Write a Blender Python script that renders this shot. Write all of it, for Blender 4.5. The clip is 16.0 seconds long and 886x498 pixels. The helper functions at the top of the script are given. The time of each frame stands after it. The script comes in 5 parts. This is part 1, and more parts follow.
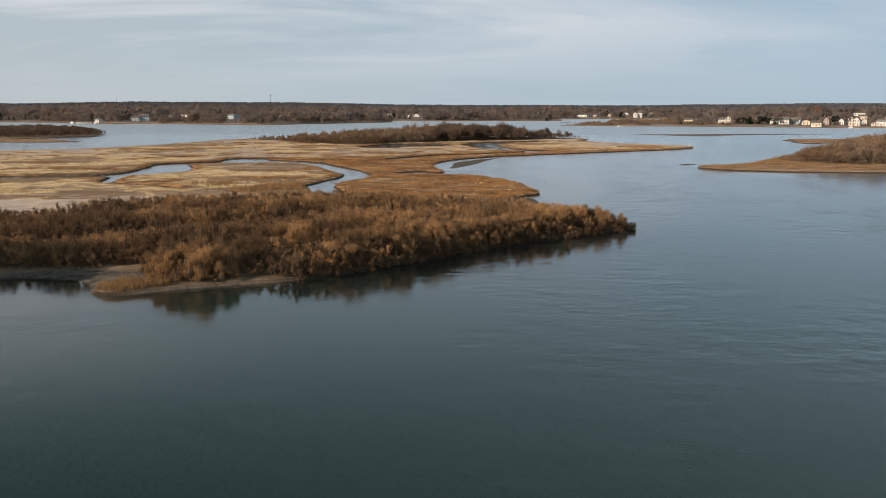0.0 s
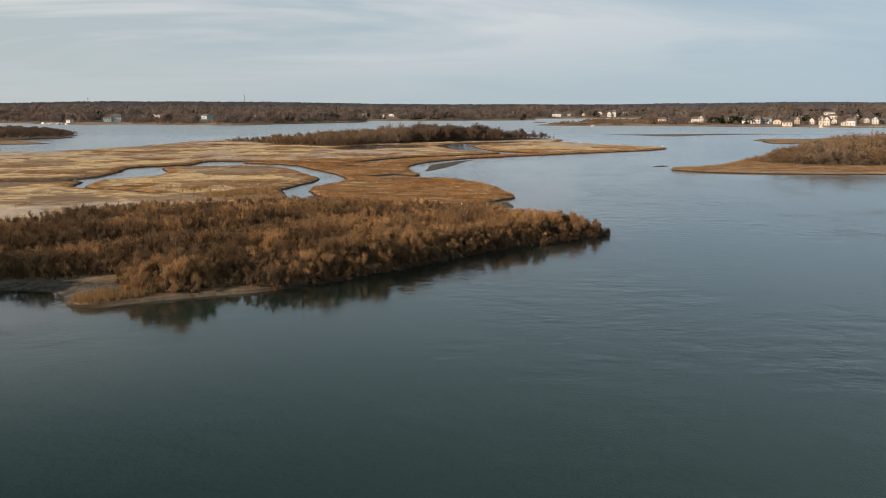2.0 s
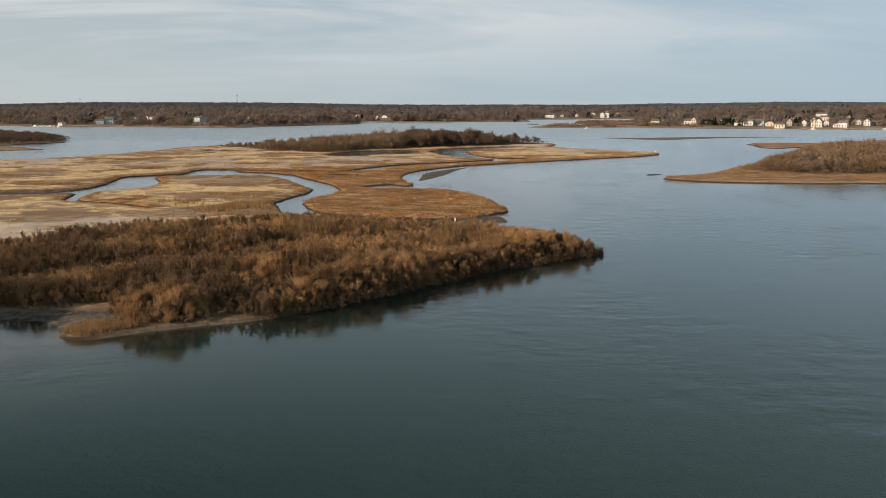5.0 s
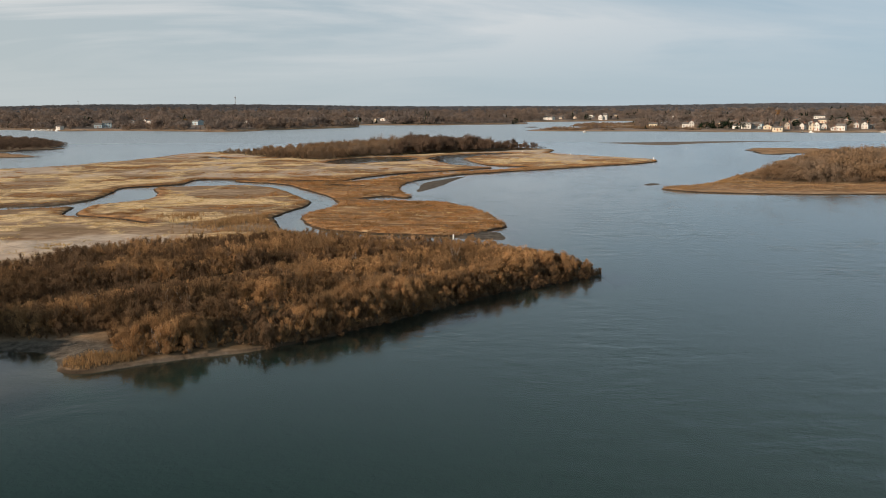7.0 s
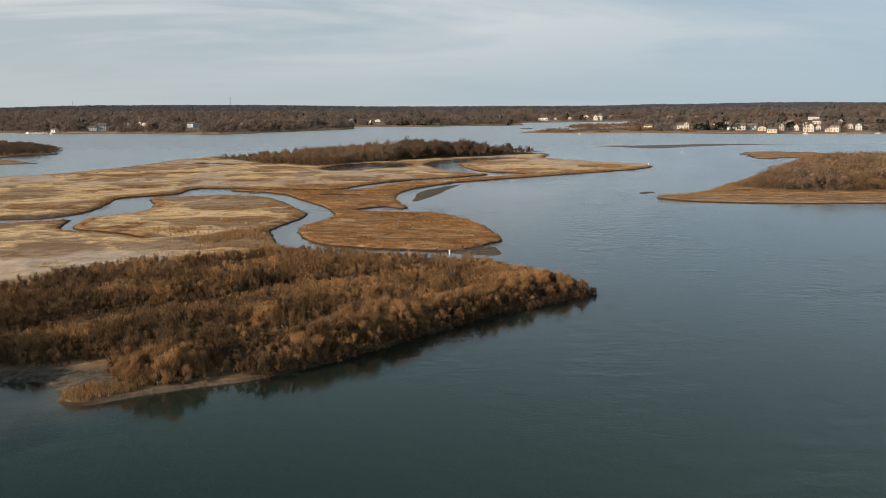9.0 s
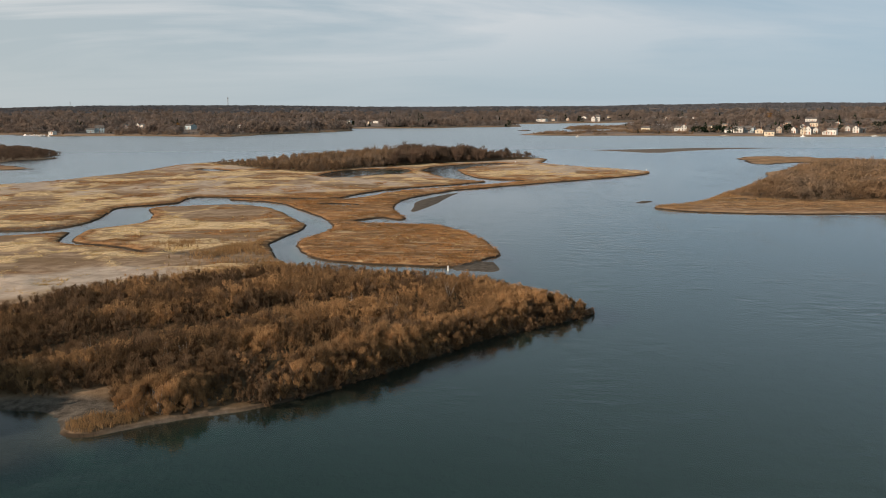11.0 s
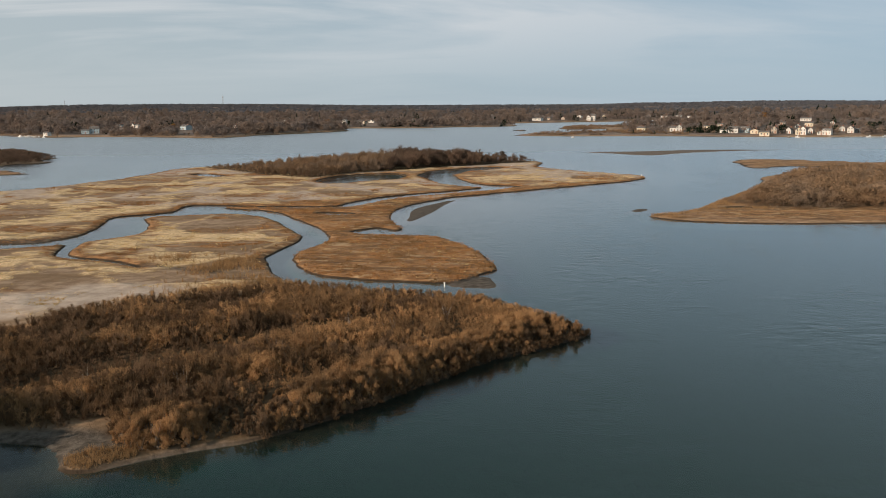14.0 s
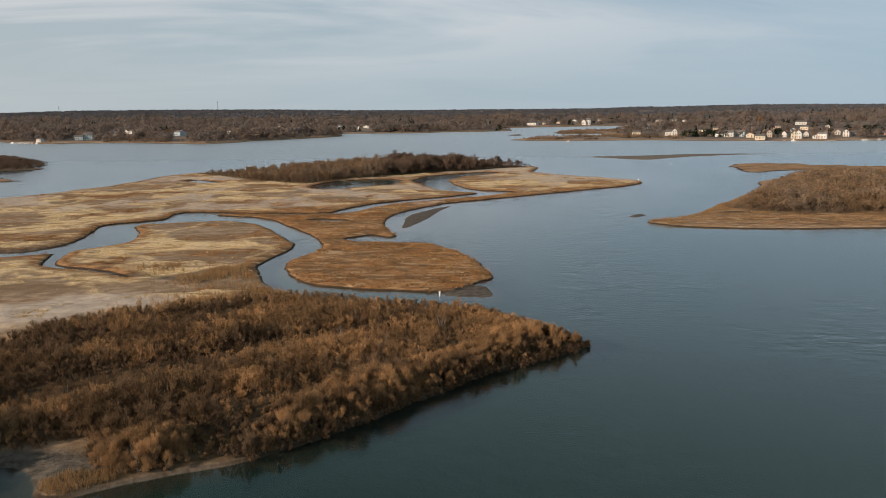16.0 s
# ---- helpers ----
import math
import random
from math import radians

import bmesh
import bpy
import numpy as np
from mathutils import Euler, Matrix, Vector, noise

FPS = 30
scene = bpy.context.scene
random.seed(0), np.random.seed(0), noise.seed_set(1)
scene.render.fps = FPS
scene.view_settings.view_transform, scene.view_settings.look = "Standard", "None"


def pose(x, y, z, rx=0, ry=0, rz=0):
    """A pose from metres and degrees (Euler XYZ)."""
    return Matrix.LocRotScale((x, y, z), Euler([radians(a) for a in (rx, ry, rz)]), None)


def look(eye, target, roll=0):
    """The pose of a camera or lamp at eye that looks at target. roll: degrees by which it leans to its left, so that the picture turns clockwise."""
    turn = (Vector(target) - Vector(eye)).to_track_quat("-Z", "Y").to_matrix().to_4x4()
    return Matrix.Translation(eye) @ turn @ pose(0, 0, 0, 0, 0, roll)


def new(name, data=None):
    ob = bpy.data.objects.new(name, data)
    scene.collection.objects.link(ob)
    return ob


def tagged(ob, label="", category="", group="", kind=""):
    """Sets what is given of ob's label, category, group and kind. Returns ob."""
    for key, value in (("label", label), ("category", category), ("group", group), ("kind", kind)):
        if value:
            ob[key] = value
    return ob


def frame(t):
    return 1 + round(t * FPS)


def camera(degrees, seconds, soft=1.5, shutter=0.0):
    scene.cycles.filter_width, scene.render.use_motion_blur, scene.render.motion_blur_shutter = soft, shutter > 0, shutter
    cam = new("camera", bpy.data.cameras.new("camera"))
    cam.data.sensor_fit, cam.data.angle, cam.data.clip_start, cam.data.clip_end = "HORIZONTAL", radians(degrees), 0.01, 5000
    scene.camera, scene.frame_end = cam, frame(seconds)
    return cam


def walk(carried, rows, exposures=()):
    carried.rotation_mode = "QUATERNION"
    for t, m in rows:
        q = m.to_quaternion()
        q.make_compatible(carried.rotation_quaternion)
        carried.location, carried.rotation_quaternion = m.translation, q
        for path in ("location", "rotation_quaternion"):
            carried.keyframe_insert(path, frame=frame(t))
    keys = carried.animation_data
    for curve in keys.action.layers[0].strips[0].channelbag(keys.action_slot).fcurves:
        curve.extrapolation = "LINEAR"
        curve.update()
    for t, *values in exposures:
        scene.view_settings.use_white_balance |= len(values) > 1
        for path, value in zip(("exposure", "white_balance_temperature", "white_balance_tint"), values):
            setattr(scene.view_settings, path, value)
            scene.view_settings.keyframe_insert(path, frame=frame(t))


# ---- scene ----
cam = camera(52.44, 16.0, soft=0.8)
PATH = [
    (0, (-0.00, -0.06, 14.43), (-2.33, 98.75, -0.76), 0.10),
    (0.5, (-0.02, -0.09, 14.59), (-2.12, 98.72, -0.63), 0.09),
    (1, (-0.08, -0.16, 14.78), (-0.92, 98.67, -0.47), 0.07),
    (1.5, (-0.05, -0.18, 15.01), (-0.94, 98.64, -0.27), 0.04),
    (2, (-0.06, -0.33, 15.36), (0.32, 98.50, 0.07), 0.02),
    (2.5, (-0.03, -0.25, 15.65), (0.82, 98.57, 0.35), 0.01),
    (3, (-0.09, -0.22, 15.89), (0.80, 98.60, 0.59), -0.01),
    (3.5, (-0.06, -0.09, 16.42), (0.92, 98.73, 1.13), -0.01),
    (4, (-0.05, -0.07, 16.83), (0.96, 98.75, 1.54), -0.02),
    (6.5, (-0.06, 0.14, 19.67), (1.18, 98.95, 4.32), -0.12),
    (7, (0.00, 0.23, 20.29), (1.26, 99.06, 5.09), -0.15),
    (7.5, (-0.01, 0.20, 20.91), (1.40, 99.03, 5.72), -0.17),
    (8, (-0.10, 0.10, 21.61), (1.50, 98.91, 6.34), -0.23),
    (8.5, (-0.09, 0.05, 22.22), (1.59, 98.87, 6.99), -0.26),
    (9, (-0.09, -0.10, 22.93), (1.66, 98.71, 7.67), -0.29),
    (11.5, (-0.21, -0.39, 26.29), (1.86, 98.41, 10.99), -0.28),
    (12, (-0.23, -0.39, 26.92), (1.94, 98.41, 11.64), -0.29),
    (12.5, (-0.25, -0.42, 27.63), (2.03, 98.37, 12.35), -0.30),
    (13, (-0.25, -0.41, 28.34), (2.12, 98.38, 13.00), -0.30),
    (13.5, (-0.24, -0.44, 28.61), (2.18, 98.32, 13.09), -0.33),
    (14, (-0.29, -0.14, 28.72), (2.18, 98.61, 13.16), -0.36),
    (14.5, (-0.23, 0.62, 28.77), (2.34, 99.40, 13.37), -0.44),
    (15, (-0.18, 1.68, 28.76), (2.51, 100.47, 13.44), -0.50),
    (15.5, (-0.12, 2.71, 28.77), (2.71, 101.54, 13.73), -0.54),
    (16, (-0.09, 3.39, 28.72), (2.87, 102.20, 13.68), -0.56),
]
walk(cam, [(t, look(eye, target, roll)) for t, eye, target, roll in PATH], exposures=[(0.0, 0.2, 6280, 11), (0.6, 0.2, 6350, 11), (2.2, 0.2, 6500, 10), (9.0, 0.18, 6470, 10), (12.0, 0.14, 6380, 10), (16.0, 0.10, 6340, 10)])

# ---- light ----
SUN_FROM = Vector((-0.83, -0.56, 0.0)).normalized()
SUN_HIGH = radians(19)

sun = new("sun", bpy.data.lights.new("sun", "SUN"))
sun.data.energy, sun.data.angle, sun.data.color = 5.0, radians(0.6), (1.0, 0.81, 0.62)
sun.matrix_world = look((0, 0, 300), Vector((0, 0, 300)) - Vector((SUN_FROM.x * math.cos(SUN_HIGH), SUN_FROM.y * math.cos(SUN_HIGH), math.sin(SUN_HIGH))))


def node(tree, kind, **settings):
    n = tree.nodes.new(kind)
    for key, value in settings.items():
        if key in n.inputs:
            n.inputs[key].default_value = value
    return n


def build_world():
    """Clear late-day sky with thin streaked cloud, denser towards the sun."""
    world = bpy.data.worlds.new("sky")
    world.use_nodes = True
    scene.world = world
    t = world.node_tree
    t.nodes.clear()
    link = t.links.new
    sky = t.nodes.new("ShaderNodeTexSky")
    sky.sky_type, sky.sun_disc = "NISHITA", False
    sky.sun_elevation, sky.sun_rotation = SUN_HIGH, math.atan2(SUN_FROM.x, SUN_FROM.y)
    sky.air_density, sky.dust_density, sky.ozone_density = 1.0, 0.3, 1.5
    clear = node(t, "ShaderNodeBackground", Strength=0.085)
    link(sky.outputs[0], clear.inputs["Color"])
    # flat cloud layer seen from below: direction divided by height
    at = t.nodes.new("ShaderNodeTexCoord")
    split = t.nodes.new("ShaderNodeSeparateXYZ")
    link(at.outputs["Generated"], split.inputs[0])
    lift = t.nodes.new("ShaderNodeMath")
    lift.operation = "MAXIMUM"
    link(split.outputs["Z"], lift.inputs[0])
    lift.inputs[1].default_value = 0.0
    up = t.nodes.new("ShaderNodeMath")
    up.operation = "ADD"
    link(lift.outputs[0], up.inputs[0])
    up.inputs[1].default_value = 0.12
    flat = []
    for axis in ("X", "Y"):
        d = t.nodes.new("ShaderNodeMath")
        d.operation = "DIVIDE"
        link(split.outputs[axis], d.inputs[0])
        link(up.outputs[0], d.inputs[1])
        flat.append(d)
    both = t.nodes.new("ShaderNodeCombineXYZ")
    link(flat[0].outputs[0], both.inputs[0])
    link(flat[1].outputs[0], both.inputs[1])
    turn = t.nodes.new("ShaderNodeMapping")
    turn.inputs["Rotation"].default_value = (0, 0, radians(24))
    turn.inputs["Location"].default_value = (4.6, 1.2, 0.0)
    turn.inputs["Scale"].default_value = (0.38, 0.62, 1.0)
    link(both.outputs[0], turn.inputs[0])
    wisps = node(t, "ShaderNodeTexNoise", Scale=1.0, Detail=7.0, Roughness=0.55, Distortion=0.6)
    link(turn.outputs[0], wisps.inputs["Vector"])
    cover = t.nodes.new("ShaderNodeValToRGB")
    cover.color_ramp.elements[0].position, cover.color_ramp.elements[1].position = 0.40, 0.59
    link(wisps.outputs["Fac"], cover.inputs[0])
    # thicker towards the sun's side
    side = node(t, "ShaderNodeMapRange")
    for key, value in zip(("From Min", "From Max", "To Min", "To Max"), (-0.5, 0.5, 1.0, 0.25)):
        side.inputs[key].default_value = value
    link(split.outputs["X"], side.inputs["Value"])
    veil = t.nodes.new("ShaderNodeMath")
    veil.operation = "MULTIPLY"
    link(cover.outputs[0], veil.inputs[0])
    link(side.outputs[0], veil.inputs[1])
    thin = node(t, "ShaderNodeMapRange")
    for key, value in zip(("From Min", "From Max", "To Min", "To Max"), (0.10, 0.30, 1.0, 0.0)):
        thin.inputs[key].default_value = value
    link(lift.outputs[0], thin.inputs["Value"])
    spread_out = t.nodes.new("ShaderNodeMath")
    spread_out.operation = "MULTIPLY"
    link(veil.outputs[0], spread_out.inputs[0])
    link(thin.outputs[0], spread_out.inputs[1])
    # pale blue-grey haze low in the sky, thinning upwards
    low = node(t, "ShaderNodeMapRange")
    low.interpolation_type = "SMOOTHSTEP"
    for key, value in zip(("From Min", "From Max", "To Min", "To Max"), (0.02, 0.4, 0.92, 0.97)):
        low.inputs[key].default_value = value
    link(lift.outputs[0], low.inputs["Value"])
    tone = t.nodes.new("ShaderNodeMix")
    tone.data_type = "RGBA"
    tone.inputs[6].default_value, tone.inputs[7].default_value = (0.415, 0.468, 0.49, 1), (0.325, 0.43, 0.52, 1)
    across = node(t, "ShaderNodeMapRange")
    for key, value in zip(("From Min", "From Max", "To Min", "To Max"), (-0.45, 0.5, 0.0, 1.0)):
        across.inputs[key].default_value = value
    link(split.outputs["X"], across.inputs["Value"])
    link(across.outputs[0], tone.inputs[0])
    haze = node(t, "ShaderNodeBackground", Strength=1.0)
    # the unseen upper sky is set dark left, bright right, to tune water reflections
    dull = t.nodes.new("ShaderNodeMix")
    dull.data_type = "RGBA"
    upper = t.nodes.new("ShaderNodeMix")
    upper.data_type = "RGBA"
    upper.inputs[6].default_value, upper.inputs[7].default_value = (0.052, 0.09, 0.112, 1), (0.33, 0.395, 0.415, 1)
    link(across.outputs[0], upper.inputs[0])
    link(upper.outputs[2], dull.inputs[7])
    high = node(t, "ShaderNodeMapRange")
    high.interpolation_type = "SMOOTHSTEP"
    high.inputs["From Min"].default_value, high.inputs["From Max"].default_value = 0.12, 0.46
    link(lift.outputs[0], high.inputs["Value"])
    link(high.outputs[0], dull.inputs[0])
    link(tone.outputs[2], dull.inputs[6])
    link(dull.outputs[2], haze.inputs["Color"])
    hazy = t.nodes.new("ShaderNodeMixShader")
    link(low.outputs[0], hazy.inputs[0])
    link(clear.outputs[0], hazy.inputs[1])
    link(haze.outputs[0], hazy.inputs[2])
    rising = node(t, "ShaderNodeMapRange")
    rising.interpolation_type = "SMOOTHSTEP"
    for key, value in zip(("From Min", "From Max", "To Min", "To Max"), (0.015, 0.11, 0.12, 1.0)):
        rising.inputs[key].default_value = value
    link(lift.outputs[0], rising.inputs["Value"])
    cleared = t.nodes.new("ShaderNodeMath")
    cleared.operation = "MULTIPLY"
    link(spread_out.outputs[0], cleared.inputs[0])
    link(rising.outputs[0], cleared.inputs[1])
    cloud = node(t, "ShaderNodeBackground", Color=(0.70, 0.69, 0.68, 1), Strength=1.0)
    mix = t.nodes.new("ShaderNodeMixShader")
    link(cleared.outputs[0], mix.inputs[0])
    link(hazy.outputs[0], mix.inputs[1])
    link(cloud.outputs[0], mix.inputs[2])
    out = t.nodes.new("ShaderNodeOutputWorld")
    link(mix.outputs[0], out.inputs[0])


build_world()

# ---- plan of land and water, in metres ----
# left of view, below x -45, the shore bulges south to carry shade-casting shrubs
SOUTH_SHORE = [
    (-811.7, 168), (-384.4, 124.4), (-219.3, 78.7), (-126.9, 60.5), (-72.5, 49.5), (-57.7, 51.2), (-50.8, 57.2), (-47.6, 65.3), (-45.7, 72.4), (-43, 75.6), (-39.4, 75.8), (-35.8, 75.3), (-32.5, 74.3), (-30.8, 71.8), (-29.7, 69.6), (-28.4, 68.8),
    (-26.2, 69), (-21.3, 72.3), (-15.7, 74.7), (-9.9, 79.5), (-6, 83.2), (-1.7, 88), (3.1, 94.2), (8.4, 99.6), (14.2, 104.2),
    (18.1, 107.3), (20.6, 110.1), (19.9, 112.5), (17.7, 117.5), (13.9, 123.2), (11, 128.7), (7.1, 131.9), (2.2, 133.7), (-4.1, 136.2), (-9.4, 139.2), (-15.7, 142.8), (-20.7, 147.1),
]
CREEK_SOUTH = [
    (-23.7, 151.8), (-26.3, 157.9), (-28.4, 165), (-30, 172.1), (-30.2, 177), (-29.2, 182.9), (-27.7, 190.7), (-26.8, 199.4), (-27.1, 204.4), (-28.6, 208.4), (-32, 217.6),
    (-36.7, 229.8), (-41.4, 240.2), (-47, 246.2), (-53.5, 247.9), (-60.7, 246.7), (-67.9, 244.6), (-72.9, 243.1), (-73.3, 237.7), (-69.9, 229.4),
    (-67.7, 220.2), (-67, 211.2), (-68.2, 204.9), (-71.9, 200.2), (-75.2, 195.9), (-79, 192.7), (-82.7, 190.5), (-94, 186.9), (-113.5, 185), (-141.1, 183.1), (-192.4, 183.1), (-340.8, 190.4), (-806.1, 221.4),
]
CREEK_NORTH = [
    (-804.1, 239.9), (-340.3, 201.6), (-192.2, 191.5), (-140.9, 190.9), (-113.3, 192.1), (-97.4, 194.3), (-85.3, 196.3), (-81, 200.6), (-78.6, 207.3), (-78.3, 214.2), (-78.8, 221.3), (-80.6, 229.5), (-81.8, 238.6), (-80.3, 244.2), (-76.4, 247.7),
    (-72.3, 250.5), (-69.7, 254.7), (-69.8, 261.1), (-69.6, 267), (-67.4, 270.1), (-64.1, 268.9), (-60.5, 264.7), (-56.1, 261.2), (-49, 257.5), (-43.6, 253.6), (-37.3, 244),
    (-32.9, 234.1), (-29.7, 227.2), (-25.9, 217), (-23, 208.9), (-21.1, 200.4), (-20.7, 194), (-22.1, 187.2), (-24.5, 181), (-25.3, 176.6), (-25, 170.7), (-23.5, 164.6), (-21.2, 158.5),
    (-18, 153.3), (-14, 150.9), (-10.1, 149.1), (-0.6, 146.4), (4, 145.7), (6.6, 146.7), (9, 151), (11.2, 154.5), (13.4, 156.8),
]
SPIT_SHORE = [
    (13.1, 161.8), (12.5, 169.6), (11.3, 178), (9.3, 184.9), (6.7, 192), (3.1, 198.3), (-3.1, 200.9), (-10.8, 202.4), (-15.5, 206.2), (-16.2, 210), (-14, 212.7), (-10.7, 215.5),
    (-7.5, 211.4), (-5.3, 210.5), (-4.5, 213.9), (-5.6, 218.3), (-7.2, 225.8), (-8.1, 235.5), (-7.6, 248), (-6.1, 256.5), (-2.3, 267.5), (2.9, 277.3), (10.3, 287.7), (19.8, 295.8), (30.1, 304.7),
    (43.2, 315.7), (56.8, 325.6), (72, 338.7), (82.8, 347.7), (91.1, 362.4), (89.3, 374.3), (82.6, 383.5), (75.8, 391.4), (67.9, 403.2), (61.9, 415), (56.4, 427.7), (60, 449.2), (63.5, 466), (57.2, 479.7),
]
NORTH_BACK = [
    (39.1, 496.2), (2, 501.2), (-36.6, 493.6), (-76.9, 472.5), (-106.3, 450), (-117.3, 428.9), (-118.6, 417.5), (-120.7, 393.5), (-124.9, 369.6), (-131.3, 355.7), (-135.9, 339.5), (-142.2, 328.4), (-156.9, 316.3), (-188.8, 308.3), (-247.9, 302.3), (-401.8, 309.3), (-793.7, 338.8),
]
EAST_ISLE = [
    (59.2, 233.2), (62.8, 227.1), (68.5, 222.2), (77.5, 218.9), (90.2, 216), (101.4, 215.6), (113.9, 215.4), (138.2, 214), (204.7, 214.8), (258.2, 259.4), (270.8, 340), (224.7, 378.1), (177.3, 383.9),
    (154.6, 374.6), (136.5, 357.1), (130.8, 340.6), (120.7, 321.1), (109.6, 299.6), (99.2, 283), (91.3, 272.3), (85.5, 262.1), (79.2, 251.4), (74.3, 245), (69.5, 240.4), (64.2, 237.8),
]
EAST_SPIT = [(162.1, 464.4), (170.2, 474.2), (194.7, 475.8), (211.3, 459.6), (245.9, 437.9), (338.6, 420.8), (340.9, 358.7), (247.4, 381.8), (196.7, 413.5), (178.2, 424.1), (169.4, 420.9), (158.2, 410.6), (153.9, 414.8), (154.2, 433.4), (156.8, 448.9)]
WEST_ISLE = [(-213, 536), (-205, 502), (-207, 486), (-214, 476), (-220, 462), (-232, 451), (-265, 447), (-370, 460), (-370, 600), (-311, 614), (-289, 616), (-258, 598), (-228, 558)]
WEST_GRASS = [(-177, 414), (-181, 406), (-191, 405), (-215, 403), (-260, 405), (-260, 450), (-215, 447), (-200, 438), (-187, 424)]
FAR_SHORE = [
    (-4900, 900), (-1500, 1020), (-800, 1070), (-513, 1056), (-421, 990), (-379, 952), (-339, 965), (-310, 958), (-283, 949), (-247, 923), (-213, 903), (-188, 915), (-178, 980), (-157, 1006), (-125, 1068), (-101, 1110), (-89, 1160),
    (-102, 1228), (-100, 1283), (-67, 1281), (-27, 1285), (5, 1275), (54, 1322), (113, 1333), (147, 1368), (150, 1492), (143, 1576), (172, 1605), (261, 1654), (315, 1686), (361, 1703), (405, 1770), (472, 1850), (560, 1830), (700, 1800),
    (1400, 1900), (4900, 2000), (4900, 4900), (-4900, 4900),
]
HOUSE_SHORE = [
    (101, 912), (146, 882), (182, 878), (227, 871), (280, 836), (325, 817), (368, 800), (397, 803), (429, 815), (474, 828), (560, 850), (800, 880), (2000, 800), (4900, 800), (4900, 2450), (1400, 2350),
    (700, 1900), (560, 1760), (442, 1479), (379, 1388), (325, 1348), (272, 1312), (240, 1150), (212, 1016), (185, 991), (154, 1003), (131, 975), (119, 972), (108, 948),
]
ISLET = [(180, 1192), (187, 1130), (212, 1136), (238, 1145), (275, 1160), (285, 1280), (269, 1294), (225, 1290), (198, 1253)]
SKERRY = [(114, 1115), (119, 1082), (129, 1096), (132, 1150)]
SAND_BAR = [(104, 572), (119, 549), (127, 533), (139, 528), (156, 544), (174, 557), (203, 572), (240, 582), (210, 591), (179, 592), (152, 581), (131, 575)]
COVE_BAR = [(-3.3, 226.3), (-3.4, 240.8), (-1.2, 258.8), (10.6, 281.1), (6.6, 263.5), (2.7, 244.9)]
MOUTH_BAR = [(4.7, 145.8), (8.1, 149.5), (11.3, 150.7), (12, 141.9), (8.1, 141.2), (4.2, 142.9)]
MUD_BAR = [(58.1, 246.5), (59.6, 243.6), (63.9, 249), (61.8, 251.6)]
POND = [(-41.7, 359.9), (-36.7, 380.9), (-25.2, 393), (-12, 397.1), (-6.5, 384.1), (-9.3, 363.1), (-18.9, 356.2), (-29.1, 344.6), (-37.1, 345.9)]
# channels: x, y, half width
CHANNELS = [
    [(-75.2, 194.8, 1.3), (-73.1, 182.5, 1.1), (-71.4, 177.4, 1.0), (-67.6, 174.1, 0.8), (-62.7, 172.1, 0.6), (-57.7, 168.8, 0.5), (-50.9, 162.8, 0.4)],
    [(-62.3, 267.5, 2.5), (-48.7, 263.9, 2.2), (-30.3, 261.7, 2.5), (-22.2, 263.6, 2.9), (-16.4, 277.2, 3.4), (-9.7, 288.7, 3.6), (-0.6, 297, 3.7), (11, 305.2, 4.1), (23.4, 315.9, 4.7), (30.7, 324.1, 5.2)],
    [(30.7, 324.1, 5.2), (21.2, 328.3, 5.2), (13.7, 339.7, 5.7), (9, 361.7, 6.3), (6.2, 383.3, 7.4), (12, 404.3, 8.5), (23.3, 417.5, 8.5), (32.6, 424.7, 7.6)],
    [(-96.7, 398.6, 4.6), (-86.5, 386.3, 3.7)],
    [(-26, 246.3, 3.3), (-21, 244.2, 2.8)],
    [(86.9, 250.3, 2.7), (90.8, 250.8, 2.9)],
]
RIDGE = ([-4900, -2900, -2189, -1929, -1669, -1494, -1277, -1041, -672, -248, 178, 607, 876, 1066, 1168, 1527, 1882, 2261, 2625, 4900], [14, 22, 26, 31, 31, 36, 41, 41, 39, 31, 29, 28, 29, 35, 33, 39, 37, 34, 32, 30])


def lattice(ix, iy, seed):
    h = (ix.astype(np.int64) * 374761393 + iy.astype(np.int64) * 668265263 + seed * 974634777) & 0x7FFFFFFF
    h = ((h ^ (h >> 13)) * 1274126177) & 0x7FFFFFFF
    return ((h ^ (h >> 16)) & 0xFFFF) / 65535.0


def grain(x, y, size, seed=0, octaves=3):
    """Smooth random values of 0 to 1 over the plan, with features of about that size."""
    total, weight = np.zeros(np.shape(x)), 0.0
    for o in range(octaves):
        u, v = np.asarray(x) / size * 2**o + 17.3 * o, np.asarray(y) / size * 2**o - 9.1 * o
        iu, iv = np.floor(u), np.floor(v)
        a, b = u - iu, v - iv
        a, b = a * a * (3 - 2 * a), b * b * (3 - 2 * b)
        n = (lattice(iu, iv, seed) * (1 - a) + lattice(iu + 1, iv, seed) * a) * (1 - b) + (lattice(iu, iv + 1, seed) * (1 - a) + lattice(iu + 1, iv + 1, seed) * a) * b
        total, weight = total + n * 0.5**o, weight + 0.5**o
    return total / weight


def rounded(points, steps=4):
    """A closed outline that passes smoothly through the corners."""
    p = np.array(points, float)
    a, b, c, d = np.roll(p, 1, 0), p, np.roll(p, -1, 0), np.roll(p, -2, 0)
    out = []
    for s in np.arange(steps) / steps:
        out.append(b + 0.5 * s * (c - a + s * (2 * a - 5 * b + 4 * c - d + s * (3 * (b - c) + d - a))))
    return np.stack(out, 1).reshape(-1, 2)


